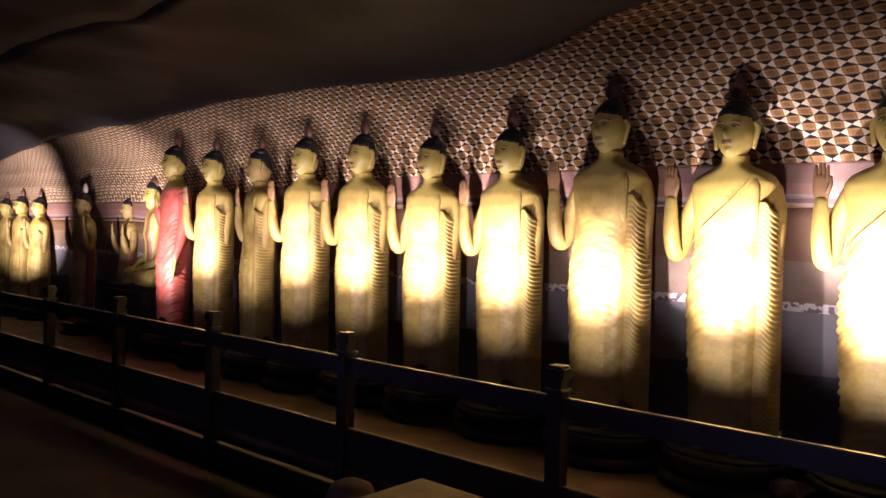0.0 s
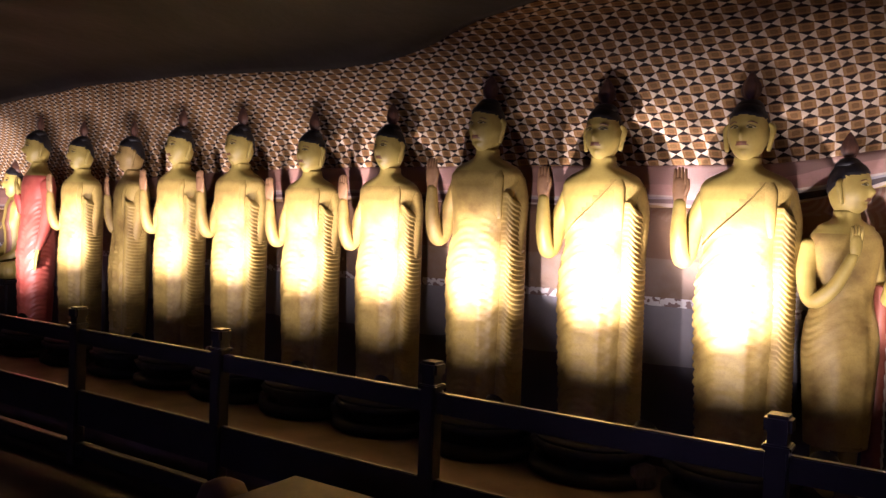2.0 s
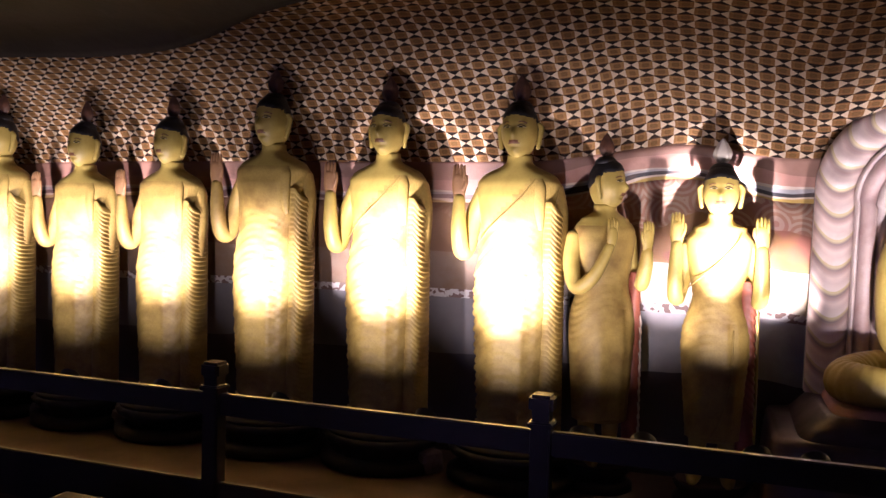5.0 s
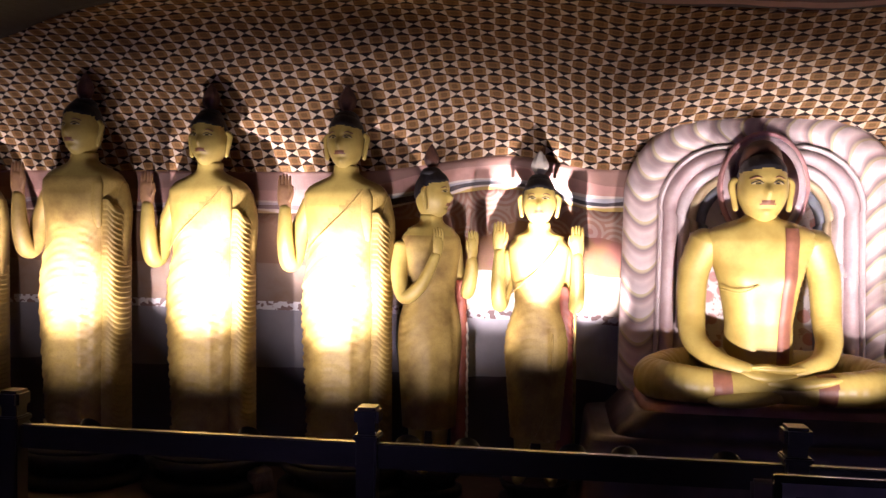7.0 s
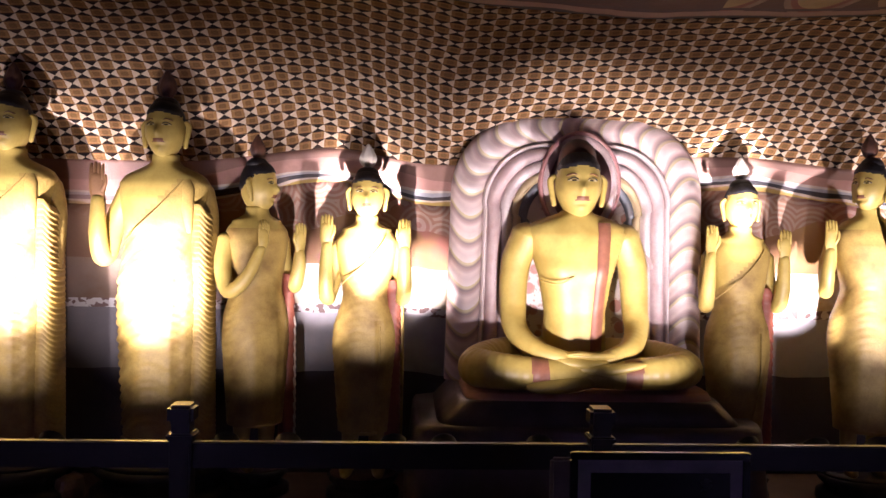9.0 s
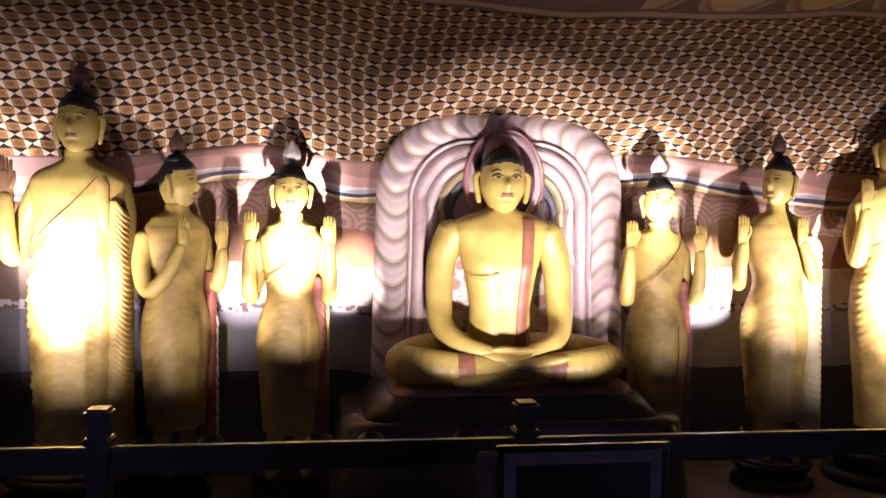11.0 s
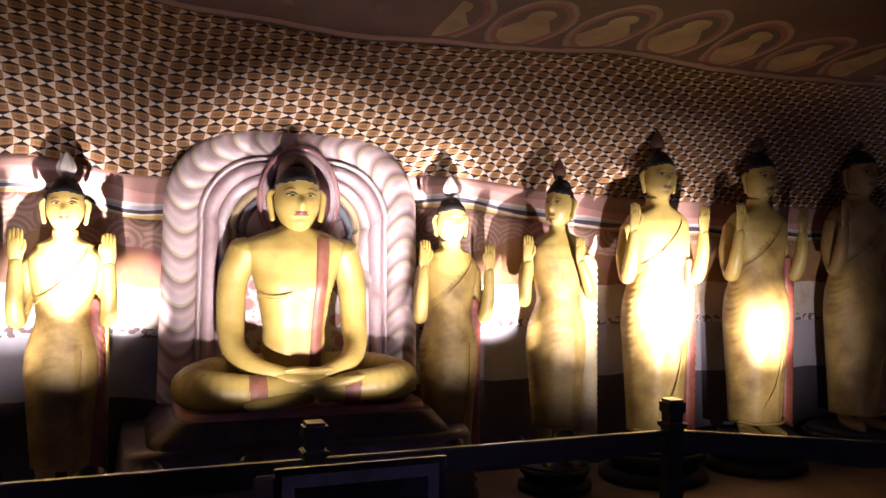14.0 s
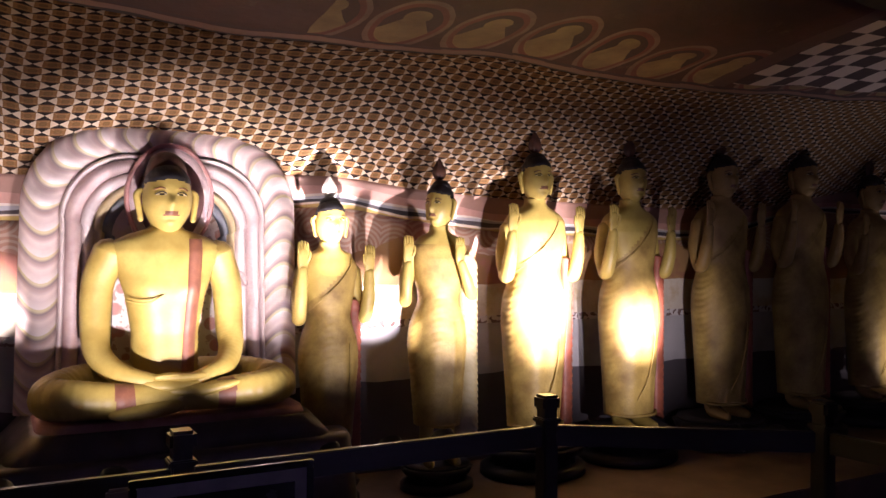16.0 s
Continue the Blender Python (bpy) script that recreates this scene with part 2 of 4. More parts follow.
def make_frieze():
    """Dim frieze: border lines, a row of arched medallions with pale plain shapes, a chequered field further on."""
    m, nt, b = nodes_of("frieze_paint")
    uv = uv_of(nt)
    u, v = split(nt, wobble(nt, uv, 3.0, 0.05))
    big = noise_tex(nt, 2.4, 4)
    c = mix(nt, ramp(nt, big, 0.4, 0.62), (0.085, 0.030, 0.022), (0.050, 0.022, 0.018))
    c = mix(nt, ramp(nt, noise_tex(nt, 6.0, 5, 0.65), 0.6, 0.72), c, (0.12, 0.075, 0.045))
    fu = calc(nt, "MULTIPLY", calc(nt, "SUBTRACT", calc(nt, "FRACT", calc(nt, "DIVIDE", u, 0.42)), 0.5), 0.42)
    dv = calc(nt, "SUBTRACT", v, 0.37)
    stretch = calc(nt, "MULTIPLY", dv, calc(nt, "ADD", 1.0, calc(nt, "MULTIPLY", calc(nt, "LESS_THAN", dv, 0.0), -0.2)))
    r = calc(nt, "SQRT", calc(nt, "ADD", calc(nt, "MULTIPLY", fu, fu), calc(nt, "MULTIPLY", calc(nt, "MULTIPLY", stretch, stretch), 0.52)))
    seen = calc(nt, "MULTIPLY", calc(nt, "GREATER_THAN", u, 2.31), ramp(nt, noise_tex(nt, 5.0, 4), 0.0, 0.7))

    def ring(r0, wdt):
        return calc(nt, "MULTIPLY", seen, calc(nt, "LESS_THAN", calc(nt, "ABSOLUTE", calc(nt, "SUBTRACT", r, r0)), wdt))
    c = mix(nt, ring(0.185, 0.013), c, (0.28, 0.18, 0.14))
    c = mix(nt, ring(0.160, 0.014), c, (0.22, 0.07, 0.05))
    c = mix(nt, calc(nt, "MULTIPLY", seen, calc(nt, "LESS_THAN", r, 0.145)), c, (0.05, 0.028, 0.025))
    head_r = calc(nt, "SQRT", calc(nt, "ADD", calc(nt, "MULTIPLY", fu, fu), calc(nt, "POWER", calc(nt, "ABSOLUTE", calc(nt, "SUBTRACT", dv, 0.09)), 2.0)))
    low = calc(nt, "LESS_THAN", calc(nt, "ADD", calc(nt, "ABSOLUTE", fu), calc(nt, "MULTIPLY", dv, 0.55)), 0.085)
    shape = calc(nt, "MAXIMUM", calc(nt, "LESS_THAN", head_r, 0.07), low)
    c = mix(nt, calc(nt, "MULTIPLY", calc(nt, "MULTIPLY", shape, seen), calc(nt, "LESS_THAN", r, 0.15)), c, mix(nt, big, (0.42, 0.31, 0.15), (0.28, 0.19, 0.09)))
    check = add(nt, "ShaderNodeTexChecker")
    check.inputs["Scale"].default_value = 6.2
    check.inputs[1].default_value, check.inputs[2].default_value = (0.70, 0.60, 0.54, 1), (0.05, 0.025, 0.025, 1)
    nt.links.new(uv, check.inputs[0])
    fld = calc(nt, "MULTIPLY", calc(nt, "GREATER_THAN", u, 5.05), calc(nt, "GREATER_THAN", v, 0.18))
    c = mix(nt, fld, c, check.outputs[0])
    edge = calc(nt, "MULTIPLY", calc(nt, "LESS_THAN", calc(nt, "ABSOLUTE", calc(nt, "SUBTRACT", u, 4.97)), 0.07), calc(nt, "GREATER_THAN", v, 0.12))
    c = mix(nt, edge, c, (0.12, 0.06, 0.05))
    for v0, wdt, col in ((0.02, 0.018, (0.02, 0.012, 0.012)), (0.06, 0.02, (0.26, 0.15, 0.12)), (0.10, 0.012, (0.06, 0.03, 0.03))):
        c = mix(nt, calc(nt, "LESS_THAN", calc(nt, "ABSOLUTE", calc(nt, "SUBTRACT", v, v0)), wdt), c, col)
    # the far half takes bare_rock's near-black tone
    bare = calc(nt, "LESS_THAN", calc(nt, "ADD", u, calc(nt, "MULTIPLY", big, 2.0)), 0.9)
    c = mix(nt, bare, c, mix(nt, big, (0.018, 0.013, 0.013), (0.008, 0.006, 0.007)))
    nt.links.new(c, b.inputs["Base Color"])
    b.inputs["Roughness"].default_value = 0.65
    bump(nt, b, noise_tex(nt, 7, 6), 0.4, 0.02)
    return m


M_PATTERN, M_BANDS, M_MURAL, M_FRIEZE = make_pattern(), make_bands(), make_mural(), make_frieze()


# ---------------------------------------------------------------- mesh helpers
class Build:
    """Collects vertices and faces with material slots, then makes one mesh."""

    def __init__(self):
        self.v, self.f, self.m = [], [], []

    def loft(self, rings, slot=0, closed=True, cap=True):
        base, n = len(self.v), len(rings[0])
        for r in rings:
            self.v.extend(r)
        for i in range(len(rings) - 1):
            for j in range(n if closed else n - 1):
                a, b2 = base + i * n + j, base + i * n + (j + 1) % n
                face = (a, b2, b2 + n, a + n)
                self.f.append(face)
                if callable(slot):
                    c = np.mean([self.v[k] for k in face], axis=0)
                    self.m.append(slot(c))
                else:
                    self.m.append(slot)
        if cap and closed:
            last = slot if not callable(slot) else slot(np.array(rings[-1]).mean(axis=0))
            first = slot if not callable(slot) else slot(np.array(rings[0]).mean(axis=0))
            self.f.append(tuple(base + j for j in reversed(range(n))))
            self.m.append(first)
            self.f.append(tuple(base + (len(rings) - 1) * n + j for j in range(n)))
            self.m.append(last)

    def tube(self, pts, radii, slot=0, n=12, steps=6, squash=1.0, ripple=0.0, waves=0.0):
        """A tapered tube along a smooth curve through pts. squash flattens it along the second axis."""
        pts = [np.array(p, float) for p in pts]
        fine, rad = [], []
        for i in range(len(pts) - 1):
            p0, p1, p2, p3 = pts[max(i - 1, 0)], pts[i], pts[i + 1], pts[min(i + 2, len(pts) - 1)]
            for s in range(steps):
                t = s / steps
                fine.append(0.5 * (2 * p1 + (p2 - p0) * t + (2 * p0 - 5 * p1 + 4 * p2 - p3) * t ** 2 + (3 * p1 - p0 - 3 * p2 + p3) * t ** 3))
                rad.append(radii[i] * (1 - t) + radii[i + 1] * t)
        fine.append(pts[-1])
        rad.append(radii[-1])
        side = np.array((1.0, 0.15, 0.05))
        rings = []
        for i, (p, r) in enumerate(zip(fine, rad)):
            d = fine[min(i + 1, len(fine) - 1)] - fine[max(i - 1, 0)]
            d = d / (np.linalg.norm(d) + 1e-9)
            side = side - d * side.dot(d)
            side = side / (np.linalg.norm(side) + 1e-9)
            up = np.cross(d, side)
            k = 1 + ripple * math.sin(waves * i / len(fine) * math.tau)
            rings.append([tuple(p + r * k * (math.cos(a) * side + squash * math.sin(a) * up)) for a in np.linspace(0, math.tau, n, endpoint=False)])
        # rounded ends
        for end in (0, -1):
            c = np.mean(rings[end], axis=0)
            d = fine[0] - fine[1] if end == 0 else fine[-1] - fine[-2]
            d = d / (np.linalg.norm(d) + 1e-9)
            extra = [[tuple(c + (np.array(q) - c) * s + d * rad[end] * o) for q in rings[end]] for s, o in ((0.75, 0.45), (0.35, 0.7))]
            rings = list(reversed(extra)) + rings if end == 0 else rings + extra
        self.loft(rings, slot)

    def mesh(self, name, mats, smooth=True, place=None):
        me = bpy.data.meshes.new(name)
        v = self.v if place is None else [tuple(place @ Vector(q)) for q in self.v]
        me.from_pydata(v, [], self.f)
        for m in mats:
            me.materials.append(m)
        me.polygons.foreach_set("material_index", self.m)
        me.polygons.foreach_set("use_smooth", [smooth] * len(self.f))
        me.update()
        bm = bmesh.new()
        bm.from_mesh(me)
        bmesh.ops.recalc_face_normals(bm, faces=bm.faces)
        bm.to_mesh(me)
        bm.free()
        return me


def part(name, bm, material, parent, label=""):
    me = bpy.data.meshes.new(name)
    bm.to_mesh(me)
    bm.free()
    me.materials.append(material)
    ob = new(name, me)
    ob.parent = parent
    if label:
        tagged(ob, label)
    return ob


def part_mesh(name, me, parent, label=""):
    ob = new(name, me)
    ob.parent = parent
    if label:
        tagged(ob, label)
    return ob


def box(x0, x1, y0, y1, z0, z1, bevel=0.006, bm=None):
    bm2 = bmesh.new()
    bmesh.ops.create_cube(bm2, size=1, matrix=Matrix.LocRotScale(((x0 + x1) / 2, (y0 + y1) / 2, (z0 + z1) / 2), None, (x1 - x0, y1 - y0, z1 - z0)))
    if bevel:
        bmesh.ops.bevel(bm2, geom=bm2.edges[:], offset=bevel, segments=2, affect="EDGES")
    if bm is None:
        return bm2
    me = bpy.data.meshes.new("tmp")
    bm2.to_mesh(me)
    bm2.free()
    bm.from_mesh(me)
    bpy.data.meshes.remove(me)
    return bm


def empty(name, x, y, z, label, category, group="", kind=""):
    ob = new(name)
    ob.matrix_world = Matrix.Translation((x, y, z))
    ob.empty_display_size = 0.2
    return tagged(ob, label, category, group, kind)


def ss(a, b, t):
    t = min(max((t - a) / (b - a), 0), 1)
    return t * t * (3 - 2 * t)


# ---------------------------------------------------------------- the cave
PROFILE = [(1.90, 0.0), (1.90, 0.6), (1.87, 1.19), (1.82, 1.67), (1.777, 1.994), (1.685, 2.134), (1.542, 2.271), (1.163, 2.441), (0.678, 2.626),
           (0.174, 2.732), (-0.616, 2.851), (-2.0, 2.97), (-4.5, 3.0), (-7.2, 2.85)]


def profile_at(s):
    """A smooth point of the cave's cross-section at the running number s."""
    i = min(int(s), len(PROFILE) - 2)
    t = s - i
    p = [np.array(PROFILE[min(max(k, 0), len(PROFILE) - 1)]) for k in (i - 1, i, i + 1, i + 2)]
    return 0.5 * (2 * p[1] + (p[2] - p[0]) * t + (2 * p[0] - 5 * p[1] + 4 * p[2] - p[3]) * t ** 2 + (3 * p[1] - p[0] - 3 * p[2] + p[3]) * t ** 3)


# the camera's eye: wall and ceiling are scaled about it to keep their look
EYE_POINT = np.array((0.75, -3.09, 1.72))
SLIDE_X = (-0.4, 0.6)
SLIDE_S = (0, 4, 5, 6, 7, 8, 13)
SLIDE_WEST = (0.952, 0.955, 0.963, 0.985, 1.045, 1.09, 1.09)
SLIDE_EAST = (0.962, 0.965, 0.970, 0.990, 1.03, 1.05, 1.05)


def cave_point(x, s):
    """A point of the rock's inner skin, slid along the camera's sight lines: close behind the statues, then leaning
    over them.
    """
    y, z = profile_at(s)
    z += 0.13 * ss(1.4, -0.3, x) * ss(5, 7, s)
    z += 0.09 * math.exp(-((x - 1.8) / 0.9) ** 2) * ss(4.6, 6, s) * ss(9, 7, s)
    z += (0.04 + 0.10 * ss(0.3, 1.5, x) + 0.05 * ss(4.5, 7.5, x)) * ss(6.2, 8, s)
    amount = 0.05 * ss(4.5, 8, s) + 0.15 * ss(8, 11, s)
    z += amount * (noise.noise((x * 0.55, y * 0.6, 3.0)) + 0.4 * noise.noise((x * 1.7, y * 1.8, 7.0)))
    y += 0.05 * noise.noise((x * 0.8, z * 1.2, 11.0)) * (1 - ss(7, 9, s))
    k = ss(*SLIDE_X, x)
    f = np.interp(s, SLIDE_S, SLIDE_WEST) * (1 - k) + np.interp(s, SLIDE_S, SLIDE_EAST) * k
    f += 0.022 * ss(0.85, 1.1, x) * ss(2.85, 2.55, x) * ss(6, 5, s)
    return tuple(EYE_POINT + f * (np.array((x, y, z)) - EYE_POINT))


X0, X1 = -17.0, 9.0
EDGE_X = (-18, -13, -9, -6, -4.4, -3.2, -2.4, -1.9, -1.4, -0.5, 0.4, 0.8, 1.7, 2.6, 3.5, 4.3, 6.6, 9)
EDGE_S = (6.1, 6.5, 7.45, 7.6, 7.75, 7.5, 7.6, 7.95, 8.45, 8.75, 8.5, 8.15, 7.78, 7.95, 8.15, 8.05, 8.45, 8.6)


def paint_edge(x):
    """Where the patterned paint ends and the upper rock begins."""
    return float(np.mean([np.interp(x + d, EDGE_X, EDGE_S) for d in (-0.3, -0.1, 0.1, 0.3)])) + 0.06 * noise.noise((x * 1.3, 0.0, 5.0))


def strip(name, s0, s1, rows, material, label, scale, cols=260):
    """One band of the cave's inner skin with thickness; s0 and s1 may follow the paint's edge."""
    xs = [X0 - 1.5 + (X1 - X0 + 2.0) * j / cols for j in range(cols + 1)]
    low = [s0(x) if callable(s0) else s0 for x in xs]
    high = [s1(x) if callable(s1) else s1 for x in xs]
    verts, faces, uvs = [], [], []
    for i in range(rows + 1):
        for j, (x, a, b) in enumerate(zip(xs, low, high)):
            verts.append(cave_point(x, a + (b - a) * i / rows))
            v = uvs[-cols - 1][1] + scale(x) * math.dist(verts[-1], verts[-cols - 2]) if i else 0.0
            uvs.append((x, v))
    for i in range(rows):
        for j in range(cols):
            a = i * (cols + 1) + j
            faces.append((a, a + 1, a + cols + 2, a + cols + 1))
    me = bpy.data.meshes.new(name)
    me.from_pydata(verts, [], faces)
    layer = me.uv_layers.new(name="UVMap")
    for poly in me.polygons:
        for li, vi in zip(poly.loop_indices, poly.vertices):
            layer.data[li].uv = uvs[vi]
    me.materials.append(material)
    me.polygons.foreach_set("use_smooth", [True] * len(faces))
    ob = new(name, me)
    mod = ob.modifiers.new("thickness", "SOLIDIFY")
    mod.thickness, mod.offset = 0.15, -1.0
    return tagged(ob, label, kind="structure")


FOOT_X = (-8, -4, -1, -0.4, 0.2, 0.5, 0.75, 0.95, 2.5, 2.9, 3.4, 4.2, 6, 6.7, 7.7)
FOOT_S = (3.7, 4.85, 4.8, 4.85, 5.35, 5.45, 5.05, 4.85, 5.3, 5.45, 5.15, 4.9, 4.8, 5.0, 6.3)


def paint_foot(x):
    """Where the pattern begins above the wall: a wavy line, lower down in the far part of the cave."""
    return float(np.mean([np.interp(x + d, FOOT_X, FOOT_S) for d in (-0.12, 0.0, 0.12)]))


def trim_foot(x):
    return paint_foot(x) - 1.3 + 0.6 * ss(-4.0, -8.0, x)


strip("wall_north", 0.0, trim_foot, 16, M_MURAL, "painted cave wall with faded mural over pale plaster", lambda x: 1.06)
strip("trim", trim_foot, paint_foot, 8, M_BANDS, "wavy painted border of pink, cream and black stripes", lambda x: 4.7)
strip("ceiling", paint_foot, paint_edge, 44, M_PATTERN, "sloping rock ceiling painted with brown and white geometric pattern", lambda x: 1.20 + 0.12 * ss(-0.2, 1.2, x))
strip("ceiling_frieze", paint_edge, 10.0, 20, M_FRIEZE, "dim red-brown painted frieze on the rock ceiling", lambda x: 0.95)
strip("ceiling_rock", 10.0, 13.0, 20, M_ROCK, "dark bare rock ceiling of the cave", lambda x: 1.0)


def slab(name, x0, x1, y0, y1, z0, z1, material, label):
    me = bpy.data.meshes.new(name)
    bm = box(x0, x1, y0, y1, z0, z1, 0.01)
    bm.to_mesh(me)
    bm.free()
    me.materials.append(material)
    return tagged(new(name, me), label, kind="structure")


slab("floor", X0, X1, -7.4, 0.16, -0.2, 0.0, M_FLOOR, "dark red polished cement walkway floor")
slab("platform", X0, X1, 0.16, 4.3, -0.2, 0.28, M_STONE, "low brown cement platform under the statues")
# unseen openings added behind the walkway to let the fill light in
LIGHT_GAPS = [(-9.6, -8.4), (-2.6, -1.4), (4.4, 5.6)]
edges = [X0] + [q for d in LIGHT_GAPS for q in d] + [X1]
for k in range(0, len(edges), 2):
    slab("wall_south_%d" % (k // 2 + 1), edges[k], edges[k + 1], -7.6, -7.1, -0.2, 3.3, M_ROCK, "dark rock wall behind the walkway")
for k, (da, db) in enumerate(LIGHT_GAPS):
    slab("gap_head_%d" % (k + 1), da, db, -7.6, -7.1, 2.1, 3.3, M_ROCK, "dark rock over an added light gap")
slab("wall_west", X0 - 0.4, X0 + 0.1, -7.6, 4.3, -0.2, 3.3, M_ROCK, "dark rock end wall")
slab("wall_east", X1 - 0.1, X1 + 0.4, -7.6, 4.3, -0.2, 3.3, M_ROCK, "dark rock end wall")

# ---------------------------------------------------------------- railing
POSTS = [3.29, 1.60, 0.0, -1.535, -3.0, -4.40, -5.78, -7.12, -8.45, -9.8, -11.1]
POSTS = [4.98] + POSTS


def post_meshes():
    shaft = box(-0.040, 0.040, -0.040, 0.040, 0.0, 0.955, 0.006)
    box(-0.051, 0.051, -0.051, 0.051, 0.925, 0.95, 0.006, shaft)
    cap = box(-0.035, 0.035, -0.035, 0.035, 0.94, 0.99, 0.003)
    box(-0.049, 0.049, -0.049, 0.049, 0.985, 1.057, 0.013, cap)
    made = []
    for name, bm in (("post", shaft), ("cap", cap)):
        me = bpy.data.meshes.new(name)
        bm.to_mesh(me)
        bm.free()
        me.materials.append(M_WOOD)
        made.append(me)
    return made


LINE = [(4.45, -2.1), (4.36, -0.70)] + [(x, 0.0) for x in POSTS[1:]]


def railing():
    root = empty("railing", 0, 0, 0, "dark-stained wooden railing with capped square posts", "railing")
    shaft, cap = post_meshes()
    for x, y in LINE:
        p = part_mesh("post", shaft, root)
        p.location = (x, y, 0)
        part_mesh("cap", cap, p)
    for a, b in zip(LINE[1:], LINE[:-1]):
        length, turn = math.dist(a, b), math.atan2(b[1] - a[1], b[0] - a[0])
        for z0, z1, d in ((0.815, 0.914, 0.019), (0.27, 0.505, 0.018), (0.06, 0.155, 0.03)):
            o = part("rail", box(0.04, length - 0.04, -d, d, z0, z1, 0.005), M_WOOD, root)
            o.location, o.rotation_euler = (a[0], a[1], 0), (0, 0, turn)


railing()

# ---------------------------------------------------------------- statues
def head(b, c, s=1.0, yaw=0.0, tall=1.0, bump_top=True, skin=1, hair=2, lip=3, eye=4):
    """A carved head with hair cap, long ears and calm face; c is the middle of the head."""
    n, rows = 64, 64
    cy, sy = math.cos(radians(yaw)), math.sin(radians(yaw))

    def put(p):
        x, y, z = p
        return (c[0] + s * (x * cy - y * sy), c[1] + s * (x * sy + y * cy), c[2] + s * tall * z)

    local = []
    rings = []
    for i in range(rows + 1):
        th = math.pi * (i / rows)
        z = -math.cos(th) * 0.160
        r = max(math.sin(th), 0.03)
        jaw = 1 - 0.20 * ss(-0.02, -0.15, z)
        ring = []
        for j in range(n):
            a = math.tau * j / n
            x, y = 0.104 * r ** 0.85 * jaw * math.sin(a), -0.118 * r ** 0.85 * math.cos(a)
            if y < 0:
                y -= 0.030 * math.exp(-(x / 0.014) ** 2) * math.exp(-((z + 0.018) / 0.030) ** 2) * (0.6 + 0.4 * ss(0.04, -0.04, z))
                y += 0.012 * sum(math.exp(-((x - e) / 0.024) ** 2 - ((z - 0.022) / 0.015) ** 2) for e in (-0.040, 0.040))
                y -= 0.006 * sum(math.exp(-((x - e) / 0.018) ** 2 - ((z - 0.018) / 0.008) ** 2) for e in (-0.040, 0.040))
                y -= 0.009 * math.exp(-(x / 0.026) ** 2 - ((z + 0.066) / 0.010) ** 2)
                y += 0.006 * math.exp(-(x / 0.04) ** 2 - ((z + 0.088) / 0.008) ** 2)
                y -= 0.010 * math.exp(-(x / 0.025) ** 2 - ((z + 0.115) / 0.02) ** 2)
            up = z - 0.075 - 0.02 * (1 - abs(x) / 0.1) + 0.9 * max(0, y + 0.02)
            lift = 0.0
            if up > 0:
                k = 1.06 + 0.012 * math.sin(j * 1.9 + i * 0.8)
                x, y, lift = x * k, y * k, 0.006
            ring.append((x, y, z + lift))
        local.append(ring)
        rings.append([put(p) for p in ring])
    base = len(b.v)
    for r in rings:
        b.v.extend(r)
    for i in range(rows):
        for j in range(n):
            k = (j + 1) % n
            q = np.mean([local[i][j], local[i][k], local[i + 1][j], local[i + 1][k]], axis=0)
            x, y, z = q
            m = skin
            if z - 0.070 - 0.02 * (1 - abs(x) / 0.1) + 0.9 * max(0, y + 0.02) > 0.0:
                m = hair
            elif y < -0.05 and abs(x) < 0.030 and abs(z + 0.066 - abs(x) * 0.06) < 0.0095:
                m = lip
            elif y < -0.05 and 0.016 < abs(x) < 0.064 and abs(z - 0.018) < 0.0050:
                m = hair if abs(abs(x) - 0.040) < 0.0055 else eye
            b.f.append((base + i * n + j, base + i * n + k, base + (i + 1) * n + k, base + (i + 1) * n + j))
            b.m.append(m)
    for side in (-1, 1):
        b.tube([put((side * 0.108, 0.012, 0.045)), put((side * 0.124, 0.016, 0.02)), put((side * 0.118, 0.006, -0.04)), put((side * 0.110, 0.0, -0.092))],
               [0.012 * s, 0.017 * s, 0.013 * s, 0.012 * s], skin, 8, 4, 1.0)
    for side in (-1, 1):
        b.tube([put((side * 0.017, -0.1075, 0.020)), put((side * 0.040, -0.1085, 0.031)), put((side * 0.066, -0.092, 0.020))], [0.0026 * s] * 3, hair, 6, 4)
    # brows
    for side in (-1, 1):
        b.tube([put((side * 0.018, -0.1065, 0.040)), put((side * 0.042, -0.1035, 0.050)), put((side * 0.070, -0.086, 0.040))], [0.0032 * s] * 3, lip, 6, 4)
    if bump_top:
        b.loft([[put((rr * math.sin(a), 0.012 - rr * math.cos(a), zz)) for a in np.linspace(0, math.tau, 16, endpoint=False)]
                for rr, zz in ((0.078, 0.130), (0.066, 0.158), (0.046, 0.176), (0.014, 0.184))], hair)


BODY = [(0.10, 0.215, 0.135), (0.30, 0.222, 0.145), (0.55, 0.235, 0.155), (0.80, 0.245, 0.165), (0.98, 0.240, 0.16), (1.15, 0.215, 0.145),
        (1.30, 0.222, 0.150), (1.42, 0.240, 0.148), (1.50, 0.244, 0.130), (1.545, 0.210, 0.108), (1.58, 0.135, 0.092), (1.605, 0.082, 0.08), (1.625, 0.072, 0.074), (1.66, 0.070, 0.072)]


